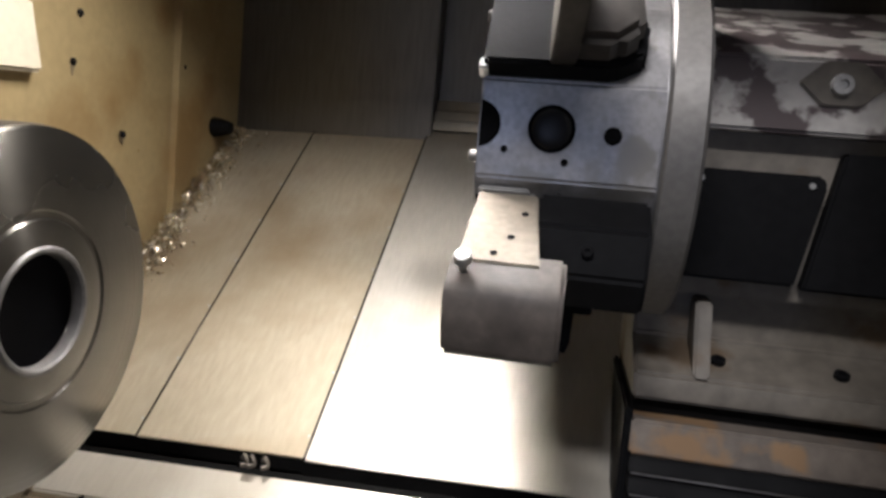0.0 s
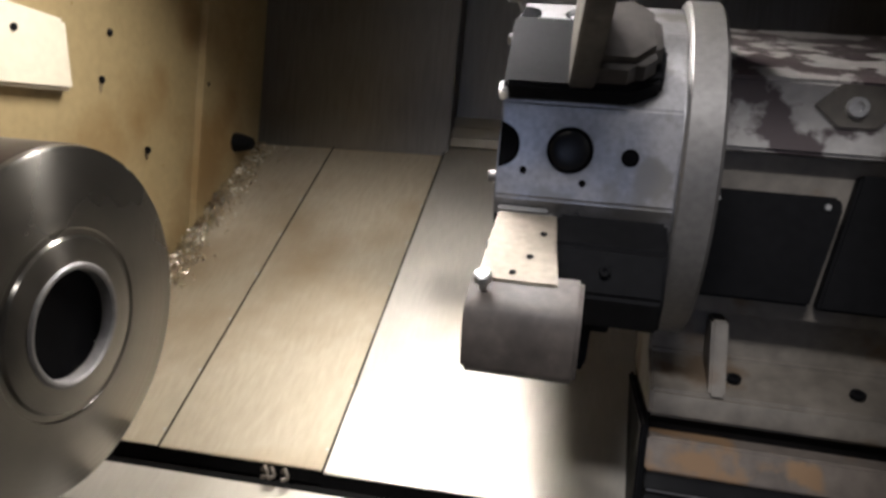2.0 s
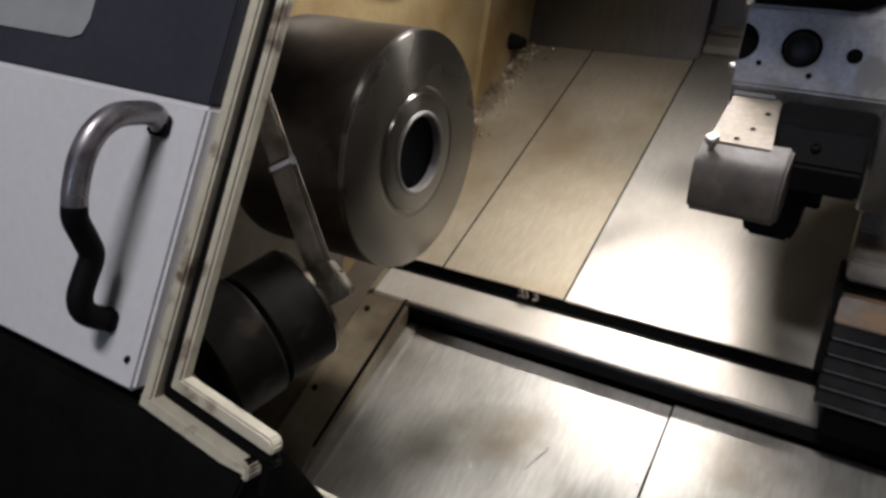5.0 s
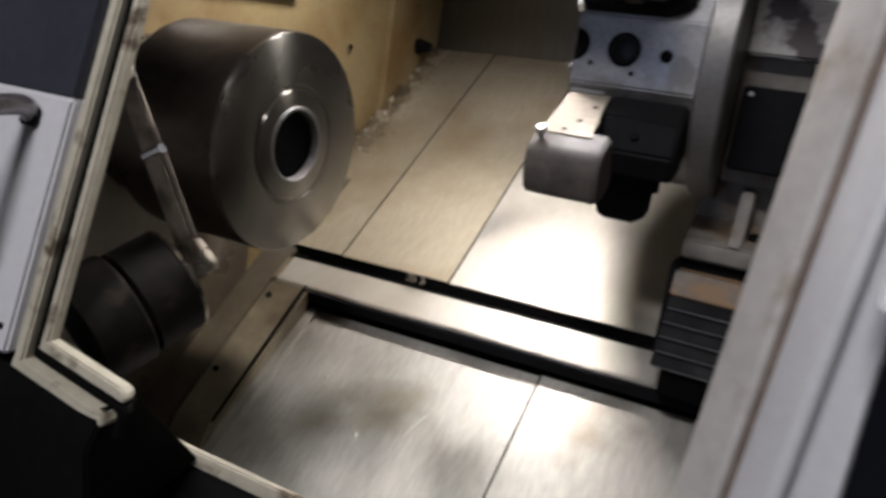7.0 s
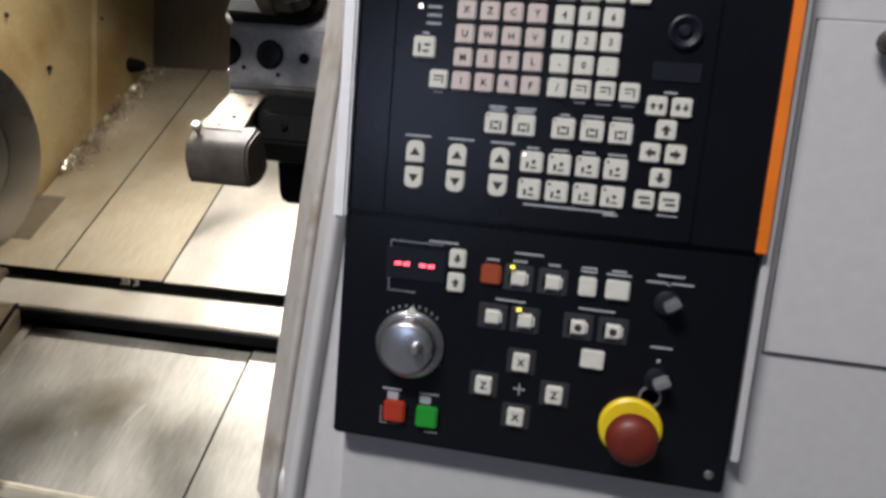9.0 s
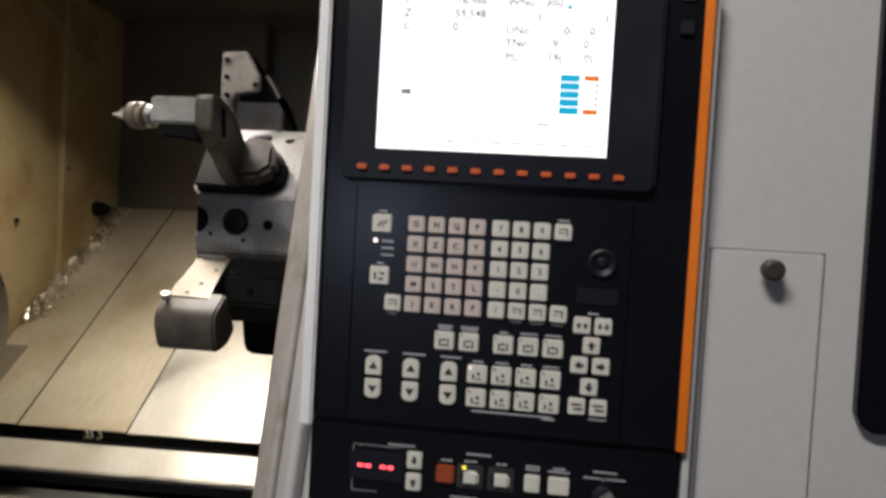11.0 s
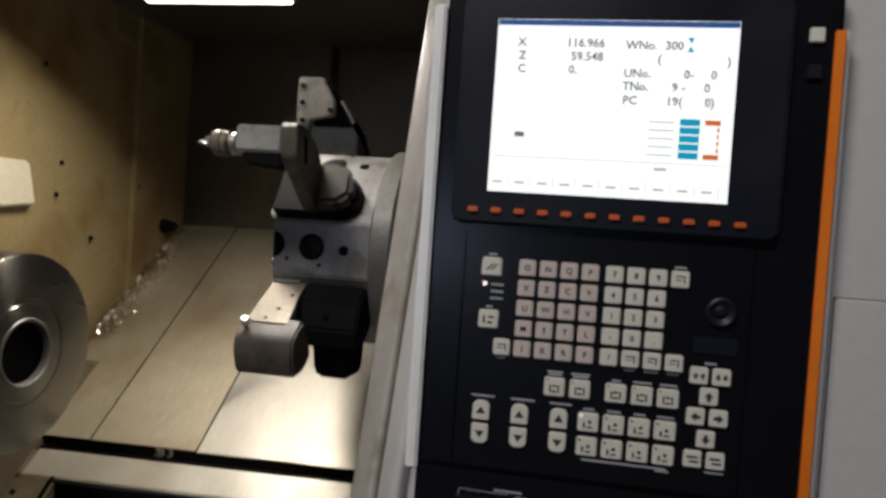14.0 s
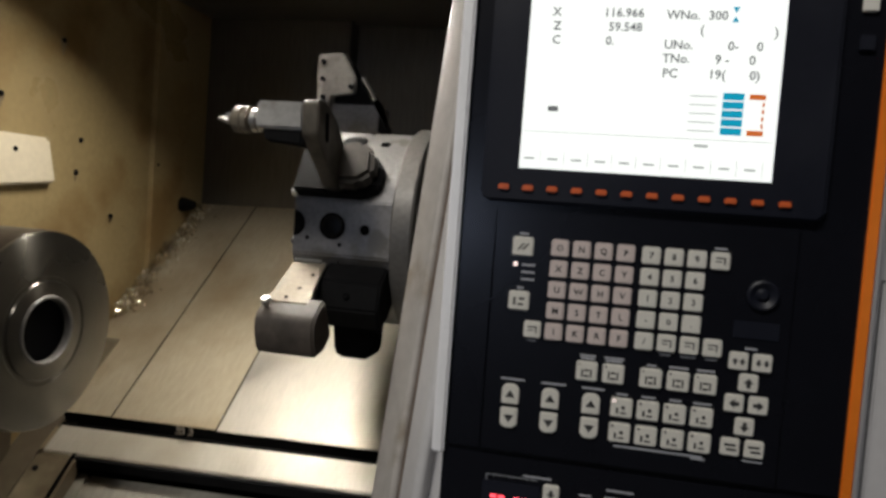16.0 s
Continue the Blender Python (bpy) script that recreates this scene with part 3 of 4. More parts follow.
part("face_plate", turned([(-0.4585, CR - 0.001), (-0.452, CR - 0.002), (-0.450, CR - 0.005), (-0.450, 0.096), (-0.4515, 0.094), (-0.4515, 0.088), (-0.448, 0.086), (-0.446, 0.078), (-0.446, 0.060), (-0.452, 0.056), (-0.458, 0.054), (-0.458, 0.050)],
                          (0, CY, CZ), sides=96), M_CHUCK, chuck, "bright turned face plate")
part("bore_ring", turned([(-0.462, 0.062), (-0.445, 0.062), (-0.443, 0.060), (-0.443, 0.057), (-0.445, 0.055), (-0.458, 0.0545)], (0, CY, CZ), sides=64), M_FLANGE, chuck)
# Flat disc closes the bore; its black is the shade of the depth.
part("bore", turned([(-0.4578, 0.0545), (-0.4570, 0.0545)], (0, CY, CZ), sides=48), M_BORE_SHADE, chuck, "black disc for the shade inside the bore")
spindle = thing("spindle_nose", (-0.7, CY, CZ), "dark steel spindle nose behind the chuck", "spindle")
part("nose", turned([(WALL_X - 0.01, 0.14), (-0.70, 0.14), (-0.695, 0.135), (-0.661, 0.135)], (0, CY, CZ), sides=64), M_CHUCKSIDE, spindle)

# coolant strap and round guards under the chuck
guard = thing("round_guard", (-0.55, 0.15, 0.85), "dark stepped round hose below the chuck", "hose")
ga = Vector((-0.07, -0.24, -0.12))
gm = Matrix.Translation((-0.450, 0.20, 1.015)) @ ga.to_track_quat("X", "Z").to_matrix().to_4x4()
for k in range(2):
    part("hose_ring", turned([(0.072 * k + 0.002, 0.03), (0.072 * k + 0.002, 0.070 + 0.004 * k), (0.072 * k + 0.006, 0.074 + 0.004 * k), (0.072 * k + 0.066, 0.073 + 0.004 * k), (0.072 * k + 0.070, 0.03)], (0, 0, 0), sides=40, m=gm), M_HOSE, guard)
part("hose_clip", turned([(-0.002, 0.064), (-0.002, 0.073), (0.004, 0.0745), (0.006, 0.064)], (0, 0, 0), sides=40, m=gm), M_CLIP, guard, "shiny oily steel end clip")
strap = thing("coolant_pipe", (-0.44, 0.18, 1.1), "flat oily steel coolant pipe with a knuckle joint", "pipe")
sd = Vector((-0.396 + 0.481, 0.007, 1.04 - 1.183))
sl = sd.length
sm = Matrix.Translation((-0.481, 0.178, 1.183)) @ sd.to_track_quat("X", "Y").to_matrix().to_4x4()
part("lower_arm", box(0, sl * 0.93, -0.019, 0.019, -0.006, 0.006, 0.005, sm), M_STRAP, strap)
part("upper_arm", box(-0.16, -0.004, -0.017, 0.017, -0.004, 0.004, 0.003, sm), M_STRAP, strap)
part("knuckle", turned([(-0.016, 0.007), (0.016, 0.007)], (0, 0, 0), "y", 16, None, sm), M_CHROME, strap)
part("clamp_foot", prism(rounded([(sl * 0.74, -0.019), (sl * 0.86, -0.026), (sl * 1.02, -0.036), (sl * 1.06, 0.0), (sl * 1.02, 0.036), (sl * 0.86, 0.026), (sl * 0.74, 0.019)], 0.008, 3), "z", -0.007, 0.007, 0.003, sm), M_CLIP, strap, "flared shiny clamp foot")

# ---- turret ----
TY, TZ, TA = 0.777, 1.410, 0.187       # axis and apothem of the twelve-sided drum
TX0, TX1 = -0.072, 0.116
turret = thing("tool_turret", (0.02, TY, TZ - TA), "grey twelve-sided tool turret with bored stations", "turret")
side = 2 * TA * math.tan(math.pi / 12)
RC = TA / math.cos(math.pi / 12)
outline = [(TY + RC * math.cos(math.radians(15 + 30 * k)), TZ + RC * math.sin(math.radians(15 + 30 * k))) for k in range(12)]
part("drum", prism(outline, "x", TX0, TX1, 0.0025), M_TURRET, turret, smooth=20)
part("flange", turned([(TX1, 0.15), (TX1, 0.200), (TX1 + 0.003, 0.203), (TX1 + 0.036, 0.203), (TX1 + 0.040, 0.199), (TX1 + 0.040, 0.1)], (0, TY, TZ), sides=96), M_FLANGE, turret, "pale ground steel flange ring")


def station(k):
    """Frame of a turret face: x along the axis, y outwards, z up the face. k counts 30 degree steps upwards from the face that looks out."""
    a = math.radians(30 * k)
    out = Vector((0, -math.cos(a), math.sin(a)))
    up = Vector((0, math.sin(a), math.cos(a)))
    o = Vector((0, TY, TZ)) + out * TA
    return Matrix(((1, out.x, up.x, o.x), (0, out.y, up.y, o.y), (0, out.z, up.z, o.z), (0, 0, 0, 1)))


# Dark discs on the faces stand for shaded bores.
for k in (0, -1, 2, 3, 1):
    s = station(k)
    for hx, hz, hr in ((0.004, 0.003, 0.0245), (0.066, 0.000, 0.0095), (-0.043, -0.021, 0.0038), (0.020, -0.030, 0.0038)):
        part("bore", turned([(-0.012, hr * 0.9), (0.0004, hr * 0.92), (0.0012, hr), (0.0016, hr)], (hx, 0, hz), "y", 28 if hr > 0.01 else 12, None, s), M_BORE_SHADE, turret, smooth=30)
    # Added domed cap, standing for the dark hole and the glint in it.
    part("bore_glint_cap", turned([(0.0, 0.0215), (0.0020, 0.0205), (0.0030, 0.016), (0.0036, 0.009), (0.0038, 0.002)], (0.004, 0, 0.003), "y", 28, None, s), M_BOREGLINT, turret, smooth=60)


for k in (0, -1, 2):
    arc = [(TX0 - 0.0006 + 0.024 * math.cos(a), 0.004 + 0.024 * math.sin(a)) for a in (math.radians(-84 + 12 * i) for i in range(15))]
    part("bore", prism(arc, "y", -0.01, 0.0014, 0, station(k)), M_BORE_SHADE, turret, smooth=30)
    part("end_nozzle", turned([(TX0 + 0.004, 0.007), (TX0 - 0.008, 0.007), (TX0 - 0.010, 0.005)], (0, -0.020, -0.030), "x", 14, None, station(k)), M_FLANGE, turret)


def socket_screw(parent, m, r=0.005, h=0.006):
    part("screw", turned([(0, r), (h * 0.8, r), (h, r * 0.8), (h, r * 0.5), (h * 0.5, r * 0.45)], (0, 0, 0), "y", 14, None, m), M_BLACKSTEEL, parent)


# boring bar holder on the face below the front one
s = station(-1)
bar = thing("boring_holder", s @ Vector((0, 0.0, 0)), "worn grey steel boring bar holder bolted to the turret", "tool holder")
part("arm", prism([(-0.002, -0.030), (-0.002, 0.034), (0.126, 0.034), (0.128, 0.022), (0.128, -0.03), (0.06, -0.030)], "x", -0.064, -0.004, 0.003, s), M_TURRET, bar, smooth=20)
part("end_block", prism(rounded([(0.112, 0.0378), (0.168, 0.0340), (0.184, 0.010), (0.190, -0.032), (0.150, -0.048), (0.112, -0.042)], 0.012), "x", -0.072, 0.034, 0.006, s), M_BLOCK, bar, "rounded worn steel end block")
part("top_plate", prism([(-0.064, 0.012), (-0.002, 0.012), (0.002, 0.06), (0.010, 0.134), (-0.066, 0.134)], "z", 0.0345, 0.0385, 0.0015, s), M_WORN, bar, "bright scuffed top plate")
part("edge_bar", box(-0.066, -0.012, 0.002, 0.009, 0.030, 0.041, 0.002, s), M_STEEL, bar)
for hx, hy in ((-0.021, 0.092), (-0.034, 0.120), (-0.012, 0.050)):
    part("hole", turned([(0.030, 0.0035), (0.0392, 0.0036)], (hx, hy, 0), "z", 12, None, s), M_BORE_SHADE, bar)
part("clamp_screw", turned([(0.02, 0.0040), (0.044, 0.0040), (0.045, 0.0085), (0.052, 0.0085), (0.054, 0.006)], (-0.058, 0.146, 0), "z", 16, None, s), M_STEEL, bar, "small mushroom-headed clamp screw")

# black block beside it, and the block hanging from the lowest face
blk = thing("black_tool_block", station(-1) @ Vector((0.05, 0, 0)), "black steel tool block under the turret", "tool holder")
part("block_body", prism([(-0.004, -0.050), (-0.004, 0.034), (0.050, 0.030), (0.082, -0.008), (0.080, -0.050), (0.030, -0.060)], "x", -0.002, 0.112, 0.004, station(-1)), M_BLACKSTEEL, blk)
socket_screw(blk, station(-1) @ pose(0.052, 0.066, 0.012, 40), 0.006, 0.006)
hang = thing("hanging_tool_block", (0, TY, TZ - TA), "black steel tool block hanging below the turret", "tool holder")
part("block_body", prism([(-0.040, 1.226), (0.050, 1.226), (0.047, 1.160), (0.040, 1.142), (-0.022, 1.142), (-0.032, 1.156)], "y", 0.738, 0.816, 0.005), M_BLACKSTEEL, hang)
part("clamp_plate", box(0.012, 0.070, 0.730, 0.7385, 1.200, 1.226, 0.002), M_BLACKSTEEL, hang)

# black clamp and drill holder on the face above
s = station(1)
drill = thing("drill_holder", s @ Vector((0, 0, 0)), "black clamp with an angled arm holding a small drill chuck", "tool holder")
part("clamp_base", prism([(-0.070, -0.047), (0.060, -0.047), (0.090, -0.030), (0.092, 0.010), (0.070, 0.036), (-0.020, 0.046), (-0.070, 0.046)], "y", -0.002, 0.026, 0.004, s), M_BLACKSTEEL, drill)
part("clamp_cap", prism([(0.000, -0.046), (0.062, -0.046), (0.086, -0.024), (0.080, 0.022), (0.052, 0.044), (0.012, 0.034)], "y", 0.024, 0.064, 0.009, s), M_ARM, drill, "faceted dark steel cap")
BLADE = Matrix(((1, -0.10, 0, 0.10 * 0.45), (0, 1, 0, 0), (0, 0, 1, 0), (0, 0, 0, 1)))
blade = prism(rounded([(0.605, 1.505), (0.580, 1.474), (0.545, 1.482), (0.405, 1.556), (0.402, 1.612), (0.450, 1.614), (0.520, 1.596), (0.585, 1.552)], 0.008, 3), "x", 0.008, 0.034, 0.003)
blade.transform(BLADE)
arm = part("arm", blade, M_BLADE, drill, "curved scuffed steel arm")
slot = prism(rounded([(0.452, 1.552), (0.470, 1.552), (0.462, 1.598), (0.444, 1.598)], 0.006, 3), "x", 0.0345, 0.0352, 0)
slot.transform(BLADE)
part("slot", slot, M_BORE_SHADE, arm, "dark slot")
DB = (0.405, 1.565)
part("corner_tip", box(-0.076, -0.064, -0.004, 0.014, -0.048, -0.034, 0.002, s), M_STEEL, drill)
part("drill_block", box(-0.066, 0.014, DB[0], DB[0] + 0.06, DB[1], DB[1] + 0.043, 0.004), M_SATIN, drill, "bright square drill block")
da = (0, DB[0] + 0.03, DB[1] + 0.014)
part("block_foot", prism([(-0.050, DB[1] - 0.020), (-0.060, DB[1] + 0.001), (0.012, DB[1] + 0.001), (0.012, DB[1] - 0.026)], "y", DB[0] + 0.006, DB[0] + 0.056, 0.004), M_BLACKSTEEL, drill)
part("drill_shank", turned([(-0.064, 0.018), (-0.069, 0.018), (-0.070, 0.012), (-0.074, 0.012), (-0.075, 0.019), (-0.083, 0.019), (-0.085, 0.011), (-0.090, 0.011)], da, sides=24), M_STEEL, drill, "bright stepped shank")
part("drill_chuck", turned([(-0.088, 0.012), (-0.090, 0.021), (-0.096, 0.022), (-0.097, 0.0195), (-0.100, 0.0195), (-0.101, 0.022), (-0.114, 0.021), (-0.117, 0.015), (-0.122, 0.012)], da, sides=24), M_WORN, drill, "scuffed drill chuck")
for k in range(3):
    a = math.radians(90 + 120 * k)
    part("jaw", prism([(-0.121, -0.004), (-0.134, -0.003), (-0.134, 0.002), (-0.121, 0.005)], "z", -0.003, 0.003, 0.001, Matrix.Translation(da) @ pose(0, 0.007 * math.cos(a), 0.007 * math.sin(a), math.degrees(a))), M_STEEL, drill)
part("drill_bit", turned([(-0.120, 0.005), (-0.140, 0.0042), (-0.148, 0.001)], da, sides=16), M_STEEL, drill, "short bright drill bit")

# upright bracket tool on the turret's top face
s = station(3)
brk = thing("bracket_tool", s @ Vector((0, 0, 0)), "bolted steel bracket tool standing on the turret", "tool holder")
part("bracket_foot", box(-0.084, 0.030, 0.737, 0.815, 1.596, 1.654, 0.004), M_TURRET, brk)
part("bracket_plate", prism([(-0.098, 1.598), (-0.098, 1.750), (-0.047, 1.752), (-0.018, 1.705), (-0.016, 1.674), (-0.066, 1.666), (-0.072, 1.598)], "y", 0.724, 0.736, 0.003), M_BRACKET, brk, "scuffed bracket plate")
for sx, sz in ((-0.086, 1.734), (-0.086, 1.700), (-0.084, 1.664), (-0.026, 1.686)):
    part("screw", turned([(0.727, 0.0055), (0.719, 0.005), (0.719, 0.003)], (sx, 0, sz), "y", 12), M_BLACKSTEEL, brk)
part("rear_rib", prism([(-0.066, 1.654), (-0.050, 1.748), (-0.040, 1.748), (0.058, 1.606), (0.058, 1.598), (0.030, 1.598), (0.030, 1.654)], "y", 0.7365, 0.752, 0.003), M_BLACKSTEEL, brk)
part("stay", pipe([(-0.006, 0.734, 1.706), (0.010, 0.734, 1.684), (0.022, 0.734, 1.663)], 0.0045), M_STEEL, brk)

# ---- carriage to the right of the turret ----
car = thing("turret_carriage", (0.4, 0.8, 1.0), "turret carriage with flaking grey paint and oily castings", "machine carriage")
X0, X1 = 0.158, 0.80
part("upper_housing", prism([(0.720, 1.438), (0.720, 1.522), (0.735, 1.532), (1.0, 1.64), (1.10, 1.64), (1.10, 1.438)], "x", X0, X1, 0.004), M_FLAKED, car, "housing with flaking grey paint")
part("recess_wall", prism([(0.752, 1.24), (0.752, 1.439), (1.05, 1.439), (1.05, 1.24)], "x", X0, X1, 0.002), M_CASTING, car)
lid = part("cover_lid", prism([(0.165, 1.262), (0.295, 1.262), (0.318, 1.38), (0.312, 1.392), (0.165, 1.392)], "y", 0.725, 0.7525, 0.003), M_BLACKSTEEL, car, "black cover lid")
for sx, sz in ((0.178, 1.380), (0.300, 1.380)):
    part("screw", turned([(0.7255, 0.004), (0.722, 0.0035)], (sx, 0, sz), "y", 12), M_STEEL, lid)
part("cover_lid", prism([(0.305, 1.258), (0.50, 1.258), (0.50, 1.42), (0.334, 1.42)], "y", 0.730, 0.7525, 0.003), M_BLACKSTEEL, car, "black cover lid")
part("boss", prism([(0.268, 1.494), (0.295, 1.520), (0.335, 1.520), (0.362, 1.494), (0.335, 1.470), (0.295, 1.470)], "y", 0.7155, 0.7205, 0.002), M_CASTING, car)
part("plug", turned([(0.7155, 0.012), (0.708, 0.011), (0.708, 0.006), (0.712, 0.005)], (0.313, 0, 1.494), "y", 20), M_STEEL, car)
part("lower_casting", prism([(0.800, 1.24), (0.800, 1.175), (0.725, 1.140), (0.718, 1.118), (0.718, 1.108), (1.0, 1.108), (1.0, 1.24)], "x", TX1 + 0.012, X1, 0.004), M_CASTING, car)
part("fin", prism([(0.800, 1.232), (0.760, 1.228), (0.722, 1.138), (0.800, 1.170)], "x", 0.196, 0.216, 0.003), M_CASTING, car)
for bx in (0.229, 0.372):
    part("bolt", turned([(0, 0.009), (0.006, 0.009), (0.006, 0.005), (0.002, 0.004)], (0, 0, 0), "z", 16, None, pose(bx, 0.758, 1.1555, 25)), M_BLACKSTEEL, car)
part("slide_gap", box(TX1 + 0.014, X1, 0.735, 0.99, 1.088, 1.109, 0), M_RUBBER_SHADE, car)
part("rusty_strip", prism([(0.690, 1.048), (0.700, 1.088), (0.99, 1.088), (0.99, 1.048)], "x", TX1 + 0.013, X1, 0.003), M_RUST, car, "rust-stained steel strip")
for k in range(5):
    y0 = 0.690 - 0.012 * k
    z0 = 1.046 - 0.0215 * k
    part("rib", prism([(y0, z0), (y0 - 0.010, z0 - 0.016), (y0 - 0.006, z0 - 0.0185), (0.86, z0 - 0.0185), (0.86, z0)], "x", TX1 + 0.014, X1, 0.002), M_BLACKSTEEL, car, "dark ribbed slide cover")
    # Highlight along the rib's edge, made as a thin bright strip.
    part("rib_highlight", box(TX1 + 0.016, X1, y0 - 0.0112, y0 - 0.0082, z0 - 0.0178, z0 - 0.0158, 0.0006), M_TURRET, car, "thin bright strip for the rib's edge highlight")
part("under_block", prism([(0.640, 0.938), (0.655, 0.890), (0.80, 0.90), (0.80, 0.938)], "x", TX1 + 0.03, X1, 0.003), M_RUBBER_SHADE, car)
part("wiper_end", box(TX1 + 0.004, TX1 + 0.0138, 0.70, 0.98, 0.965, 1.10, 0.003), M_BLACKSTEEL, car)

# ---- front of the machine ----
LEAN_Y = 0.265


def front(z, inset=0.0):
    """Depth of the leaning front at height z."""
    return 0.098 + LEAN_Y * (z - 1.2) + inset


SHEAR = Matrix(((1, 0, 0, 0), (0, 1, LEAN_Y, 0.098 - LEAN_Y * 1.2), (0, 0, 1, 0), (0, 0, 0, 1)))


def leaning(bm):
    bm.transform(SHEAR)
    return bm


door = thing("sliding_door", (-0.9, -0.1, 0.93), "light grey sliding machine door with a black window band", "door")
part("door_sheet", leaning(box(-1.6, -0.478, -0.055, -0.02, 0.955, 1.248, 0.004)), M_WHITE, door)
part("window_band", leaning(box(-1.6, -0.480, -0.053, -0.02, 1.248, 1.95, 0.002)), M_DOORBAND, door, "black window surround")
part("pane", leaning(prism([(-1.3, 1.292), (-0.725, 1.292), (-0.706, 1.298), (-0.698, 1.316), (-0.698, 1.85), (-1.3, 1.85)], "y", -0.055, -0.050, 0)), M_WINDOW, door, "pale window pane")
part("door_screw", leaning(turned([(-0.0555, 0.004), (-0.058, 0.003)], (-0.495, 0, 0.985), "y", 10)), M_BLACKSTEEL, door)


def grip(points, radius, mat, label):
    """A length of the bow handle: heights and distances square to the leaning door."""
    lean = math.sqrt(1 + LEAN_Y * LEAN_Y)
    return part("handle", pipe([(-0.537, front(z) - 0.055 - o * lean, z) for z, o in points], radius, 18), mat, door, label)


grip([(1.220, 0.0), (1.231, 0.014), (1.232, 0.036), (1.228, 0.058), (1.212, 0.074), (1.187, 0.080), (1.158, 0.078), (1.140, 0.074)], 0.0125, M_HANDLE, "hand-worn steel bow handle")
grip([(1.142, 0.0745), (1.127, 0.069), (1.105, 0.052), (1.088, 0.041), (1.065, 0.042), (1.047, 0.042), (1.030, 0.033), (1.019, 0.014), (1.015, 0.0)], 0.0127, M_BLACKSTEEL, "blackened lower end of the handle")
for z in (1.220, 1.015):
    part("handle_foot", leaning(box(-0.552, -0.522, -0.063, -0.054, z - 0.011, z + 0.011, 0.003)), M_BLACKSTEEL, door, "black handle foot")

jamb = thing("door_frame", (-0.46, 0.05, 0.93), "worn ivory door frame with a black rubber seal", "door frame")
part("outer_bar", leaning(box(-0.470, -0.453, -0.05, -0.03, 0.952, 1.95, 0.003)), M_IVORY, jamb)
part("seal", leaning(box(-0.453, -0.441, -0.040, -0.028, 0.966, 1.95, 0.002)), M_RUBBER_SHADE, jamb, "black rubber seal")
part("inner_bar", leaning(box(-0.441, -0.427, -0.044, -0.028, 0.978, 1.95, 0.003)), M_IVORY, jamb)


def foot_bar(x0, x1, z, h, y0, y1):
    """A bar of the frame's foot, which falls a little to the right."""
    return leaning(prism([(x0, z), (x0, z + h), (x1 - 0.006, z + h - 0.12 * (x1 - x0)), (x1, z + h - 0.006 - 0.12 * (x1 - x0)), (x1, z - 0.12 * (x1 - x0))], "y", y0, y1, 0.002))


part("foot_outer", foot_bar(-0.470, -0.312, 0.944, 0.014, -0.05, -0.03), M_IVORY, jamb)
part("foot_seal", foot_bar(-0.452, -0.292, 0.958, 0.012, -0.040, -0.028), M_RUBBER_SHADE, jamb)
part("foot_inner", foot_bar(-0.440, -0.297, 0.970, 0.014, -0.044, -0.028), M_IVORY, jamb)
part("seal_end", leaning(box(-0.304, -0.292, -0.042, -0.028, 0.915, 0.945, 0.002)), M_RUBBER_SHADE, jamb)

sill = thing("machine_sill", (0, 0.1, 0.5), "front apron, blackened for shade, with a pale lip below the opening", "machine guard")
part("lip", prism([(0.122, 0.818), (0.128, 0.830), (0.140, 0.828), (0.150, 0.808), (0.122, 0.806)], "x", -1.6, 0.30, 0.002), M_IVORY, sill, "pale folded lip")
# Apron and door track: their shade is put into the black colour.
part("apron", prism([(-0.02, 0.0), (0.00, 0.70), (0.124, 0.816), (0.150, 0.816), (0.23, 0.50), (0.23, 0.0)], "x", -1.6, 0.30, 0.003), M_RUBBER_SHADE, sill)
part("door_track", prism([(front(0.93) - 0.045, 0.940), (front(0.93), 0.940), (0.128, 0.822), (0.05, 0.80), (-0.03, 0.72), (-0.04, 0.90)], "x", -1.6, -0.315, 0.003), M_RUBBER_SHADE, sill)
part("inner_gutter", prism([(0.15, 0.812), (0.155, 0.812), (0.30, 0.50), (0.295, 0.50)], "x", -0.9, 0.30, 0), M_BLACKSTEEL, sill)

# right-hand pillar and cabinet front
pil = thing("door_pillar", (0.3, 0.1, 0.93), "light grey folded door pillar, worn along its edge", "pillar")
PSH = Matrix(((1, 0, 0.076, -0.076 * 1.3), (0, 1, 0.073, -0.073 * 1.3), (0, 0, 1, 0), (0, 0, 0, 1)))
part("edge_bar", prism(rounded([(0.2635, 0.150), (0.2630, 0.122), (0.292, 0.088), (0.299, 0.092), (0.299, 0.16), (0.270, 0.16)], 0.004, 3), "z", 0.905, 2.02, 0, PSH), M_PILLARWORN, pil, "worn ivory-grey edge bar")
part("seam", prism([(0.2985, 0.094), (0.3035, 0.090), (0.3035, 0.16), (0.2985, 0.16)], "z", 0.91, 2.02, 0, PSH), M_SEAM, pil, "brown joint line")
pb = prism(rounded([(0.3032, 0.16), (0.3032, 0.080), (0.324, 0.046), (0.332, 0.044), (0.337, 0.052), (0.337, 0.16)], 0.004, 3), "z", 0.90, 2.02, 0, PSH)
part("pillar_sheet", pb, M_WHITE, pil)
part("inner_sheet", prism([(0.330, 0.060), (0.385, 0.060), (0.385, 0.32), (0.268, 0.32), (0.268, 0.1605), (0.330, 0.1605)], "z", 0.905, 2.02, 0.001, PSH), M_WHITE, pil)

cab = thing("control_cabinet", (0.8, 0.1, 0.0), "light grey sheet steel control cabinet front with a rolled lower edge", "machine cabinet")
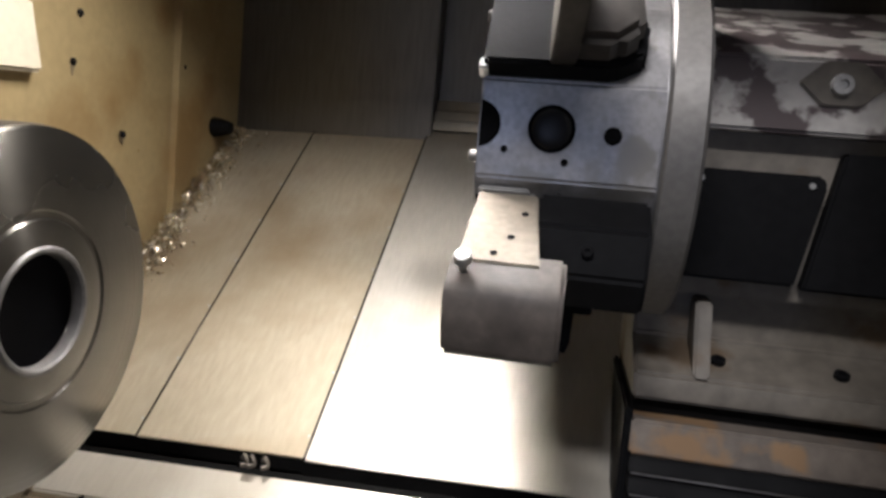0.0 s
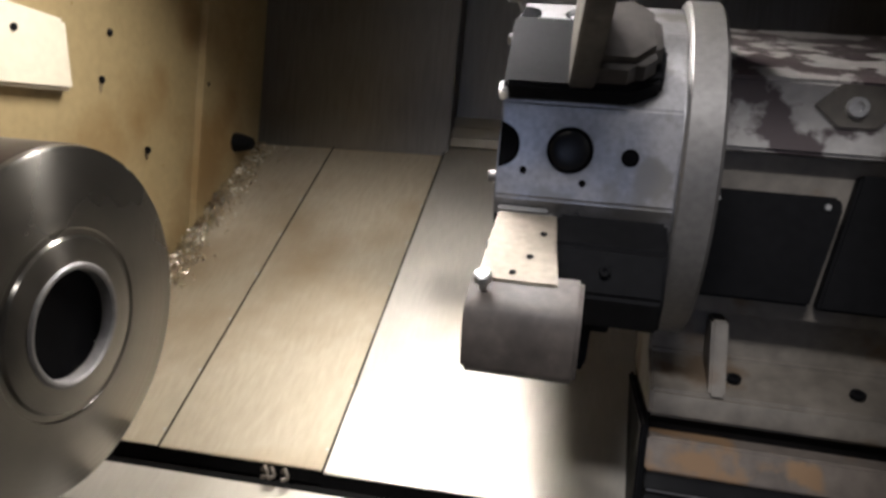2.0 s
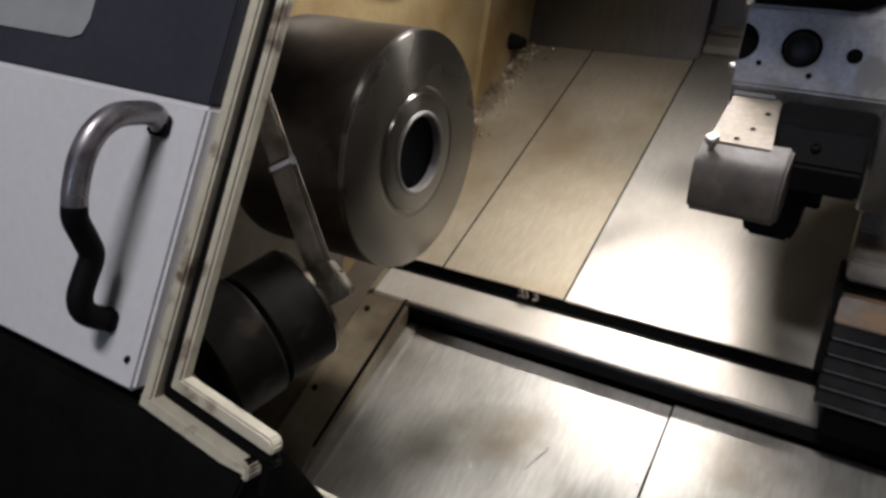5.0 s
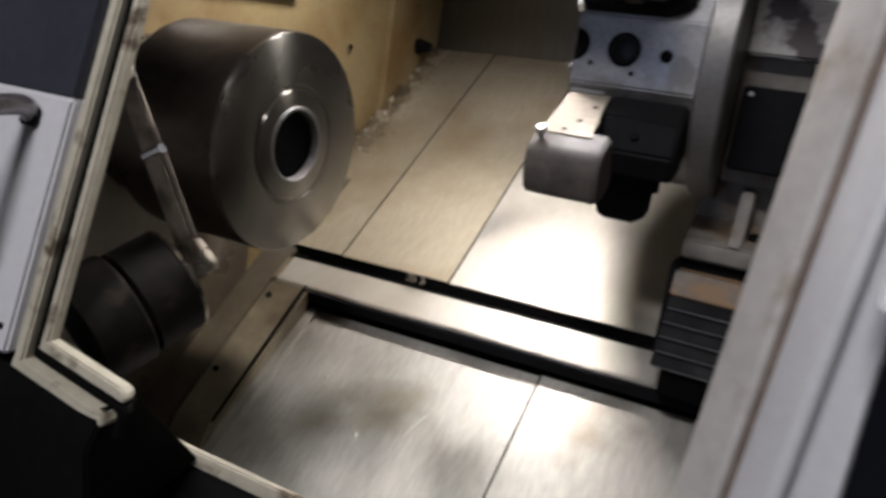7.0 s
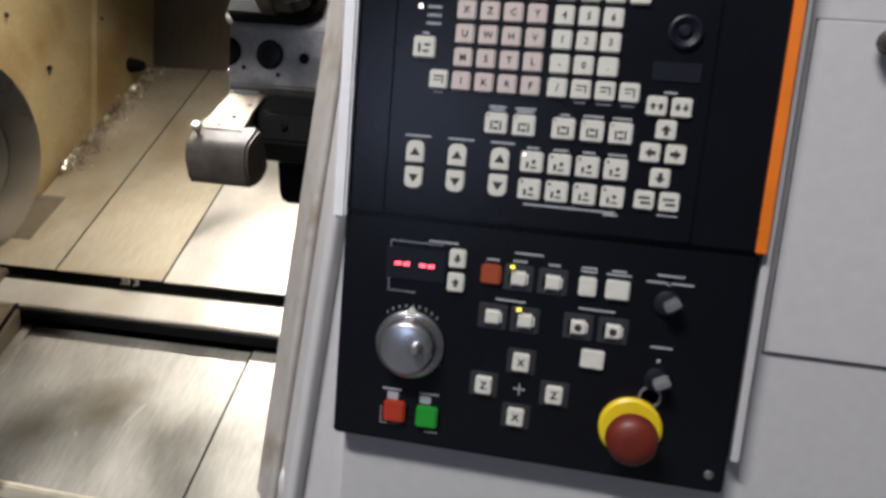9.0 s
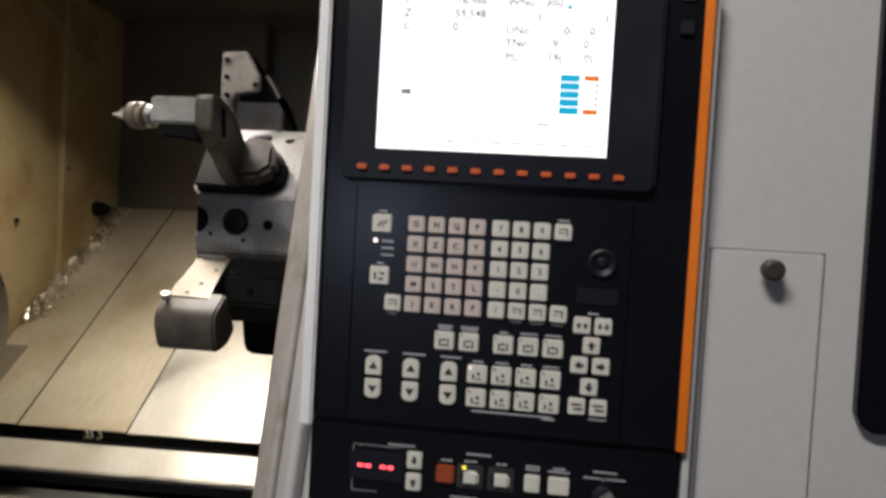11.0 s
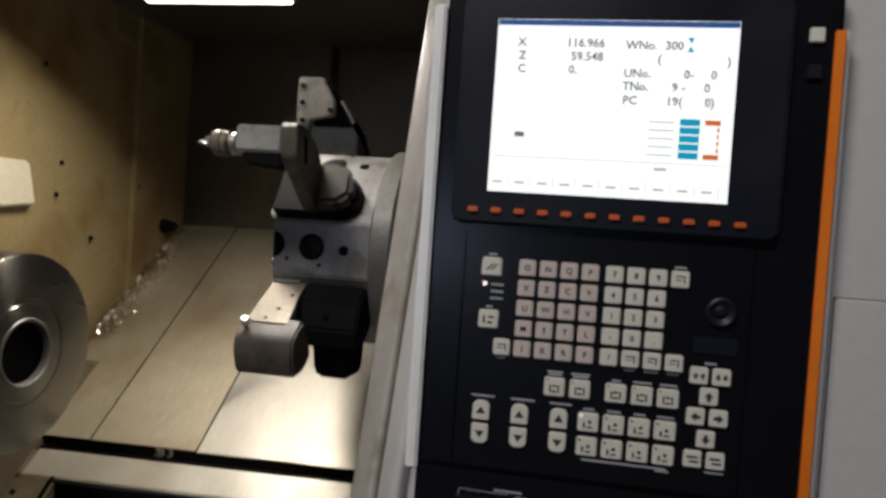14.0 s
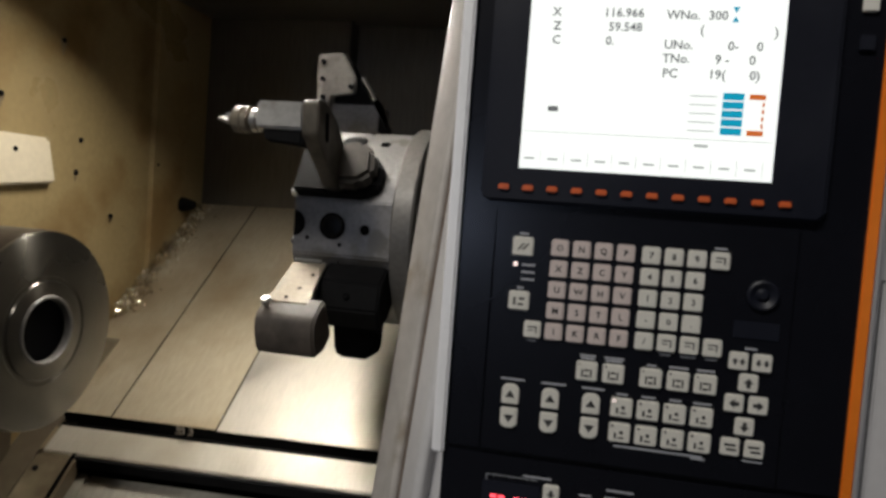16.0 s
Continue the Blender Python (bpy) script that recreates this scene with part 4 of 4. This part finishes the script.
part("front_sheet", prism(rounded([(0.022, 2.3), (0.022, 0.925), (0.080, 0.925), (0.30, 0.925), (0.30, 2.3)], 0.022, 6), "x", 0.352, 1.6, 0.002), M_WHITE, cab)
part("rolled_edge", prism(rounded([(0.034, 0.965), (0.034, 0.918), (0.120, 0.918), (0.120, 0.965)], 0.022, 6), "x", 0.282, 0.3522, 0.003), M_WHITE, cab)
part("plinth", box(0.30, 1.6, 0.10, 0.30, 0.0, 0.926, 0.004), M_RUBBER_SHADE, cab, "dark recessed plinth")
ad = part("access_door", box(0.714, 0.812, 0.018, 0.0225, 1.154, 1.424, 0.0015), M_WHITE, cab, "small flush access door")
part("door_gap", box(0.7128, 0.8132, 0.0205, 0.0222, 1.1528, 1.4252, 0), M_GAP, cab, "dark gap round the access door")
part("knob", turned([(0.018, 0.006), (0.010, 0.006), (0.009, 0.0095), (-0.001, 0.0095), (-0.003, 0.007)], (0.764, 0, 1.408), "y", 20), M_ARM, ad, "dark latch knob")
part("side_window", prism([(0.862, 1.267), (1.2, 1.267), (1.2, 1.95), (0.842, 1.95), (0.846, 1.285), (0.851, 1.272)], "y", 0.010, 0.023, 0.002), M_BLACK, cab, "black window with a rounded corner")

# ---- control panel ----
panel = thing("control_console", (0.52, 0.0, 1.03), "black machine control console with lit screen, keys and dial", "control console")
F = 0.0                                # the panel's face
part("lower_housing", box(0.348, 0.694, F, 0.0215, 1.031, 1.2375, 0.002), M_BLACK, panel)
part("upper_housing", box(0.3502, 0.6965, F - 0.002, 0.0215, 1.2378, 1.699, 0.003), M_BLACK, panel)
part("white_strip", box(0.3385, 0.3500, F - 0.008, 0.030, 1.232, 1.672, 0.002), M_STRIPWHITE, panel, "white edge strip")
part("orange_strip", box(0.6895, 0.6980, F - 0.006, F + 0.006, 1.239, 1.654, 0.001), M_ORANGE, panel, "orange edge strip")
part("grey_side", box(0.6975, 0.704, F + 0.002, 0.0212, 1.06, 1.656, 0.001), M_WHITE, panel)
SF = F - 0.010
bez = part("screen_bezel", prism([(0.372, 1.469), (0.650, 1.469), (0.656, 1.475), (0.656, 1.675), (0.650, 1.681), (0.372, 1.681), (0.367, 1.675), (0.367, 1.475)], "y", SF, F - 0.001, 0.003), M_BEZEL, panel, "black plastic screen bezel")
scr = part("screen", box(0.400, 0.611, SF - 0.0006, SF + 0.001, 1.500, 1.658, 0), M_SCREEN, panel, "bright white lit display")
SY = SF - 0.0009


def flat(name, x0, x1, z0, z1, mat, parent, y=SY, label=""):
    return part(name, box(x0, x1, y, y + 0.0002, z0, z1, 0), mat, parent, label, 0)


flat("title_bar", 0.4005, 0.6105, 1.6525, 1.6575, M_SCREENBLUE, scr)
for body, x, z in (("X", 0.423, 1.637), ("116.966", 0.480, 1.637), ("WNo.", 0.529, 1.636), ("300", 0.557, 1.636), ("Z", 0.424, 1.625), ("59.548", 0.482, 1.625), ("C", 0.424, 1.613), ("0.", 0.470, 1.613),
                   ("(", 0.545, 1.624), (")", 0.604, 1.623), ("UNo.", 0.527, 1.611), ("0-", 0.571, 1.611), ("0", 0.592, 1.611), ("TNo.", 0.526, 1.5995), ("9 -", 0.563, 1.5995), ("0", 0.587, 1.5995),
                   ("PC", 0.522, 1.587), ("19(", 0.560, 1.587), ("0)", 0.590, 1.587)):
    words("screen_text", body, x, SY, z, 0.0105, M_SCREENTEXT, scr, 0.00005)
for z0 in (1.641, 1.6335):
    part("cursor", prism([(0.568, z0 - 0.0025), (0.574, z0 - 0.0025), (0.571, z0 + 0.0025)] if z0 < 1.64 else [(0.568, z0 + 0.0025), (0.574, z0 + 0.0025), (0.571, z0 - 0.0025)], "y", SY, SY + 0.0002, 0), M_SCREENCYAN, scr, smooth=0)
flat("mark", 0.4215, 0.4305, 1.551, 1.5555, M_SCREENTEXT, scr)
for k in range(5):
    flat("cyan_cell", 0.5665, 0.5835, 1.5665 - 0.0073 * k, 1.5725 - 0.0073 * k, M_SCREENCYAN, scr)
flat("orange_cell", 0.5875, 0.6005, 1.5675, 1.5720, M_SCREENORANGE, scr)
flat("orange_cell", 0.5875, 0.6005, 1.5375, 1.5420, M_SCREENORANGE, scr)
for k in range(4):
    flat("orange_cell", 0.5980, 0.6000, 1.5440 + 0.006 * k, 1.5475 + 0.006 * k, M_SCREENORANGE, scr)
flat("rule", 0.402, 0.609, 1.5325, 1.5330, M_SCREENFAINT, scr)
for k in range(10):
    flat("menu_rule", 0.418 + 0.0205 * k, 0.4185 + 0.0205 * k, 1.503, 1.516, M_SCREENFAINT, scr)
for k in range(10):
    flat("menu_word", 0.404 + 0.0205 * k, 0.413 + 0.0205 * k, 1.508, 1.510, M_SCREENFAINT, scr)
for k in range(5):
    flat("list_word", 0.540, 0.5615, 1.5685 - 0.0073 * k, 1.5695 - 0.0073 * k, M_SCREENFAINT, scr)
flat("green_mark", 0.547, 0.558, 1.526, 1.5285, M_SCREENFAINT, scr)

for k in range(12):
    cx = 0.388 + (0.623 - 0.388) * k / 11
    part("soft_key", box(cx - 0.0048, cx + 0.0048, SF - 0.003, SF + 0.001, 1.4795, 1.4850, 0.001), M_ORANGEKEY, panel, "small orange soft key")

# maker's lettering as plain blocks
PY = F - 0.0024
for k in range(9):
    x = 0.428 + 0.0092 * k
    flat("emblem_block", x, x + 0.0072, 1.6845, 1.6940, M_RUSTKEY, panel, PY)
for k in range(3):
    x = 0.5125 + 0.0128 * k
    flat("emblem_block", x, x + 0.0108, 1.6840, 1.6965, M_ORANGEKEY, panel, PY)
flat("emblem_block", 0.5525, 0.5595, 1.6840, 1.6915, M_PRINT, panel, PY)
for k in range(5):
    x = 0.565 + 0.0096 * k
    flat("emblem_block", x, x + 0.0078, 1.6840, 1.6945, M_PRINT, panel, PY)
for cz, mm in ((1.6495, M_KEY), (1.618, M_BEZEL)):
    part("port_cover", box(0.6690, 0.6810, F - 0.006, F - 0.001, cz - 0.0065, cz + 0.0065, 0.001), mm, panel)

# keyboard field and its keys
part("key_field", box(0.382, 0.640, F - 0.0045, F - 0.001, 1.240, 1.463, 0.002), M_BLACK, panel)
KY = F - 0.0045


def key_mesh(w, h, mat, deep=0.0035, bev=0.0012):
    return finish(box(-w / 2, w / 2, -deep, 0.0005, -h / 2, h / 2, bev), "key", mat)


def key(me, x, z, y=KY, legend=None, size=0.0075, label=""):
    ob = new("key", me)
    ob.parent, ob.matrix_parent_inverse = panel, Matrix.Translation(-panel.location)
    ob.location = (x, y, z)
    if label:
        ob["label"] = label
    if legend:
        lg = text_mesh(legend, size, 0.0001)
        lg.materials.clear()
        lg.materials.append(M_LEGEND)
        o = new("legend", lg)
        o.parent = ob
        o.matrix_basis = pose(0, -0.0037, 0, 90)
    return ob


def mark(ob, points, mat=M_LEGEND, y=-0.0037):
    """A small printed shape on a key: an outline in x and z about its middle."""
    part("legend", prism(points, "y", y, y + 0.0003, 0), mat, ob, "", 0)


def bars(ob, rows, mat=M_LEGEND):
    for x0, x1, z0, z1 in rows:
        mark(ob, [(x0, z0), (x1, z0), (x1, z1), (x0, z1)], mat)


def arrow(a, s=0.0042):
    c, d = math.cos(a), math.sin(a)
    pts = [(0, s), (-s, -0.1 * s), (-0.4 * s, -0.1 * s), (-0.4 * s, -s), (0.4 * s, -s), (0.4 * s, -0.1 * s), (s, -0.1 * s)]
    return [(x * c - z * d, x * d + z * c) for x, z in pts]


def triangle(up, s=0.0045):
    return [(-s, -0.6 * s * up), (s, -0.6 * s * up), (0, 0.9 * s * up)]


K_IVORY, K_PINK = key_mesh(0.0155, 0.0155, M_KEY), key_mesh(0.0155, 0.0155, M_KEYPINK)
K_WIDE = key_mesh(0.0185, 0.0175, M_KEY)
COLS = [0.442, 0.461, 0.480, 0.499, 0.5205, 0.5395, 0.5585]
for r, line in enumerate(("ONQP789", "XZCY456", "UWHV123", "MSTL-0.", "IKRF/")):
    for c, ch in enumerate(line):
        key(K_PINK if c < 4 else K_IVORY, COLS[c], 1.431 - 0.0188 * r, legend=ch)
for x, z in ((0.5775, 1.431), (0.423, 1.356), (0.5395, 1.356), (0.5585, 1.356), (0.5775, 1.356)):
    k = key(K_IVORY, x, z)
    bars(k, [(-0.004, 0.004, 0.002, 0.0032), (-0.004, 0.001, -0.001, 0.0), (0.0028, 0.004, -0.003, 0.002)])
k = key(K_WIDE, 0.409, 1.430)
mark(k, [(-0.005, -0.003), (-0.003, -0.003), (0.002, 0.003), (0.0, 0.003)])
mark(k, [(-0.001, -0.003), (0.001, -0.003), (0.006, 0.003), (0.004, 0.003)])
k = key(K_WIDE, 0.409, 1.381)
bars(k, [(-0.005, -0.003, -0.004, 0.003), (-0.001, 0.004, -0.004, -0.002), (0.0, 0.005, 0.001, 0.003)])
for x, z in ((0.474, 1.324), (0.497, 1.324), (0.529, 1.324), (0.552, 1.324), (0.5745, 1.324)):
    k = key(K_WIDE, x, z)
    bars(k, [(-0.0045, -0.0030, -0.005, 0.002), (-0.002, 0.002, -0.005, -0.003), (0.003, 0.0045, -0.005, 0.002), (-0.002, 0.002, 0.0, 0.002), (-0.0075, -0.0060, 0.0055, 0.0070)])
for r in range(2):
    for c in range(4):
        k = key(K_WIDE, 0.5065 + 0.0225 * c, 1.295 - 0.0223 * r)
        bars(k, [(-0.0045, -0.0025, -0.005, 0.000), (-0.001, 0.004, -0.005, -0.0035), (0.000, 0.003, -0.001, 0.002)])
        bars(k, [(-0.0075, -0.0055, 0.0050, 0.0070)], M_LAMPON if (r, c) == (0, 0) else M_LEGEND)
K_UP = finish(prism([(-0.0078, -0.009), (0.0078, -0.009), (0.0078, 0.006), (0.004, 0.0095), (-0.004, 0.0095), (-0.0078, 0.006)], "y", -0.0035, 0.0005, 0.001), "key", M_KEY)
K_DOWN = finish(prism([(-0.0078, 0.009), (0.0078, 0.009), (0.0078, -0.006), (0.004, -0.0095), (-0.004, -0.0095), (-0.0078, -0.006)], "y", -0.0035, 0.0005, 0.001), "key", M_KEY)
for x in (0.408, 0.444, 0.480):
    mark(key(K_UP, x, 1.295), triangle(1))
    mark(key(K_DOWN, x, 1.2735), triangle(-1))
for x, z, a in ((0.609, 1.3295, 0), (0.599, 1.311, math.pi / 2), (0.6185, 1.311, -math.pi / 2), (0.609, 1.2915, math.pi)):
    mark(key(K_IVORY, x, z), arrow(a))
for x, a in ((0.5995, 0), (0.6185, math.pi)):
    k = key(K_IVORY, x, 1.3475)
    for o in (-0.003, 0.003):
        mark(k, [(px + o, pz) for px, pz in arrow(a, 0.0028)])
for x in (0.599, 0.6185):
    k = key(K_IVORY, x, 1.273)
    bars(k, [(-0.005, 0.004, 0.001, 0.003), (-0.003, 0.005, -0.003, -0.001)])
# print above and beside the keys
for x, z, w in ((0.409, 1.4415, 0.008), (0.409, 1.3925, 0.006), (0.5775, 1.4415, 0.010), (0.423, 1.3460, 0.008), (0.5395, 1.3460, 0.009), (0.5585, 1.346, 0.012), (0.5775, 1.346, 0.010), (0.474, 1.3375, 0.014), (0.474, 1.3350, 0.012), (0.497, 1.3375, 0.017), (0.497, 1.3350, 0.014),
                (0.529, 1.3350, 0.008), (0.552, 1.3355, 0.016), (0.5745, 1.3355, 0.015), (0.609, 1.3585, 0.010), (0.409, 1.3085, 0.022), (0.446, 1.3085, 0.022), (0.481, 1.3085, 0.020), (0.5065, 1.3065, 0.010), (0.529, 1.3065, 0.012), (0.5515, 1.3065, 0.010),
                (0.574, 1.3065, 0.015), (0.540, 1.2600, 0.075), (0.574, 1.258, 0.012), (0.6185, 1.2620, 0.016)):
    flat("print_line", x - w / 2, x + w / 2, z - 0.0009, z + 0.0009, M_PRINT, panel, KY - 0.0003)
for k in range(3):
    flat("print_line", 0.409, 0.421, 1.4125 - 0.0065 * k, 1.4145 - 0.0065 * k, M_PRINT, panel, KY - 0.0003)
flat("lamp_dot", 0.4015, 0.4050, 1.412, 1.4155, M_LAMPON, panel, KY - 0.0005)
part("buzzer", turned([(KY + 0.001, 0.013), (KY - 0.003, 0.013), (KY - 0.004, 0.011), (KY - 0.003, 0.009), (KY - 0.001, 0.006), (KY - 0.004, 0.003)], (0.614, 0, 1.405), "y", 32), M_BEZEL, panel, "round black buzzer grille")
part("name_tag", box(0.593, 0.630, KY - 0.001, KY + 0.001, 1.367, 1.382, 0.0005), M_BEZEL, panel)

# lower field: override dial, buttons, emergency stop
LY = F - 0.0002
K_S, K_R = key_mesh(0.0145, 0.0165, M_KEY, 0.004), key_mesh(0.0165, 0.0135, M_KEY, 0.004, 0.003)


def framed(me, x, z, label=""):
    part("key_frame", box(x - 0.0125, x + 0.0125, LY - 0.0012, LY + 0.001, z - 0.0115, z + 0.0115, 0.001), M_FRAME, panel)
    return key(me, x, z, LY - 0.001, label=label)


for z, a in ((1.207, math.pi), (1.186, 0)):
    mark(key(K_S, 0.4515, z, LY), arrow(a, 0.0038), y=-0.0042)
disp = part("led_window", box(0.388, 0.441, LY - 0.001, LY + 0.001, 1.183, 1.211, 0.0005), M_BEZEL, panel)
for x in (0.399, 0.4065, 0.421, 0.4285):
    flat("led_segment", x - 0.0027, x + 0.0027, 1.1955, 1.1985, M_LED, disp, LY - 0.0014)
flat("print_line", 0.391, 0.3916, 1.172, 1.217, M_PRINT, panel, LY - 0.0006)
flat("print_line", 0.391, 0.438, 1.2165, 1.2171, M_PRINT, panel, LY - 0.0006)
flat("print_line", 0.391, 0.416, 1.1720, 1.1726, M_PRINT, panel, LY - 0.0006)
K_OR = key_mesh(0.0175, 0.0175, M_RUSTKEY, 0.004, 0.0015)
key(K_OR, 0.4815, 1.197, LY, label="dull orange key")
for x in (0.505, 0.534):
    k = framed(K_R, x, 1.196)
    bars(k, [(-0.004, -0.0025, -0.003, 0.003), (0.0025, 0.004, -0.003, 0.003), (-0.002, 0.002, -0.001, 0.001)])
K_FLAT = key_mesh(0.0195, 0.0165, M_KEY, 0.004, 0.0012)
for x in (0.563, 0.5875):
    k = key(K_FLAT if x > 0.57 else K_S, x, 1.196, LY)
    bars(k, [(-0.006, 0.006, -0.0045, -0.0015), (-0.005, 0.005, 0.0005, 0.0030)])
for x in (0.486, 0.514):
    k = framed(K_R, x, 1.160)
    bars(k, [(-0.005, 0.005, -0.0006, 0.0012)])
for x in (0.559, 0.588):
    k = framed(K_R, x, 1.1605)
    mark(k, [(0.0032 * math.cos(a), 0.0032 * math.sin(a)) for a in (2 * math.pi * i / 10 for i in range(10))], y=-0.0042)
k = key(K_FLAT, 0.574, 1.134, LY)
bars(k, [(-0.0065, -0.0010, -0.002, 0.002), (0.001, 0.0065, -0.002, 0.002)])
for x, z, ch in ((0.5145, 1.123, "X"), (0.484, 1.098, "Z"), (0.5455, 1.098, "Z"), (0.5145, 1.073, "X")):
    k = framed(K_S, x, z)
    lg = text_mesh(ch, 0.009, 0.0001)
    lg.materials.clear()
    lg.materials.append(M_LEGEND)
    o = new("legend", lg)
    o.parent, o.matrix_basis = k, pose(0, -0.0043, 0, 90)
flat("plus_print", 0.5100, 0.5205, 1.0975, 1.0987, M_PRINT, panel, LY - 0.0006)
flat("plus_print", 0.5147, 0.5158, 1.0928, 1.1033, M_PRINT, panel, LY - 0.0009)
for x, z in ((0.4975, 1.2045), (0.5065, 1.1685)):
    flat("lamp_dot", x, x + 0.004, z, z + 0.003, M_LAMPYELLOW, panel, LY - 0.0058)
for x, z, w in ((0.438, 1.2195, 0.026), (0.482, 1.2095, 0.011), (0.512, 1.2175, 0.024), (0.505, 1.2105, 0.012), (0.534, 1.2105, 0.010), (0.563, 1.2085, 0.013), (0.563, 1.2115, 0.013), (0.5875, 1.2085, 0.020), (0.5875, 1.2115, 0.012), (0.500, 1.1755, 0.026), (0.573, 1.1765, 0.030),
                (0.629, 1.2125, 0.022), (0.629, 1.2065, 0.038), (0.629, 1.1515, 0.018), (0.402, 1.081, 0.018), (0.436, 1.081, 0.018), (0.440, 1.0455, 0.012)):
    flat("print_line", x - w / 2, x + w / 2, z - 0.0009, z + 0.0009, M_PRINT, panel, LY - 0.0006)
for x in (0.403, 0.433):
    part("print_ring", prism([(x - 0.005, 1.0715), (x + 0.005, 1.0715), (x + 0.005, 1.0785), (x - 0.005, 1.0785)], "y", LY - 0.0006, LY - 0.0003, 0), M_PRINT, panel, smooth=0)
K_RED, K_GREEN = key_mesh(0.0195, 0.0195, M_RED, 0.006, 0.0015), key_mesh(0.0195, 0.0195, M_GREEN, 0.006, 0.0015)
key(K_RED, 0.406, 1.0615, LY, label="square red button")
key(K_GREEN, 0.436, 1.0605, LY, label="square green button")
dial = part("dial_plate", turned([(LY, 0.031), (LY - 0.003, 0.031), (LY - 0.005, 0.029), (LY - 0.006, 0.026)], (0.415, 0, 1.125), "y", 48), M_ALU, panel, "satin aluminium handwheel dial")
part("dial_knob", turned([(LY - 0.006, 0.0255), (LY - 0.018, 0.0245), (LY - 0.021, 0.0225), (LY - 0.022, 0.020)], (0.415, 0, 1.126), "y", 48), M_ALU, dial)
part("finger_grip", turned([(LY - 0.022, 0.005), (LY - 0.034, 0.0045), (LY - 0.036, 0.003)], (0.426, 0, 1.130), "y", 20), M_ALU, dial)
part("index_mark", prism([(0.410, 1.1545), (0.420, 1.1545), (0.415, 1.1605)], "y", LY - 0.0058, LY - 0.0006, 0), M_KEY, dial)
for k in range(9):
    a = math.radians(50 + 10 * k)
    x, z = 0.415 + 0.035 * math.cos(a), 1.125 + 0.035 * math.sin(a)
    flat("scale_tick", x - 0.0005, x + 0.0005, z - 0.0012, z + 0.0012, M_PRINT, panel, LY - 0.0006)
es = part("stop_ring", turned([(LY, 0.0265), (LY - 0.004, 0.0265), (LY - 0.006, 0.024)], (0.612, 0, 1.079), "y", 48), M_YELLOW, panel, "yellow emergency stop ring")
part("stop_mushroom", turned([(LY - 0.006, 0.012), (LY - 0.018, 0.013), (LY - 0.020, 0.0195), (LY - 0.026, 0.0215), (LY - 0.033, 0.0205), (LY - 0.038, 0.016), (LY - 0.040, 0.008)], (0.612, 0, 1.079), "y", 40), M_ESTOP, es, "dark red mushroom button")
for z, a in ((1.190, -35), (1.124, -30)):
    sw = part("switch_ring", turned([(LY, 0.0105), (LY - 0.004, 0.0100), (LY - 0.005, 0.0080), (LY - 0.005, 0.002)], (0.628, 0, z), "y", 28), M_BEZEL, panel, "black rotary switch")
    mm = Matrix.Translation((0.630, LY - 0.005, z)) @ pose(0, 0, 0, 0, a, 0)
    part("switch_lever", box(-0.005, 0.0085, -0.013, 0, -0.0042, 0.0042, 0.0015, mm), M_LEVER, sw, "worn grey lever")
    flat("switch_mark", 0.6265, 0.6295, z + 0.0145, z + 0.0175, M_PRINT, panel, LY - 0.0006)
part("switch_collar", turned([(LY, 0.0095), (LY - 0.002, 0.0095), (LY - 0.002, 0.0075), (LY, 0.0075)], (0.625, 0, 1.108), "y", 24), M_LEVER, panel, "thin bright key switch ring")
for x0, x1, z0, z1 in ((0.3925, 0.3932, 1.049, 1.064), (0.3925, 0.4100, 1.0478, 1.0485)):
    flat("print_line", x0, x1, z0, z1, M_PRINT, panel, LY - 0.0006)
part("panel_screw", turned([(LY, 0.0042), (LY - 0.002, 0.0036), (LY - 0.0025, 0.002)], (0.681, 0, 1.047), "y", 14), M_STEEL, panel)
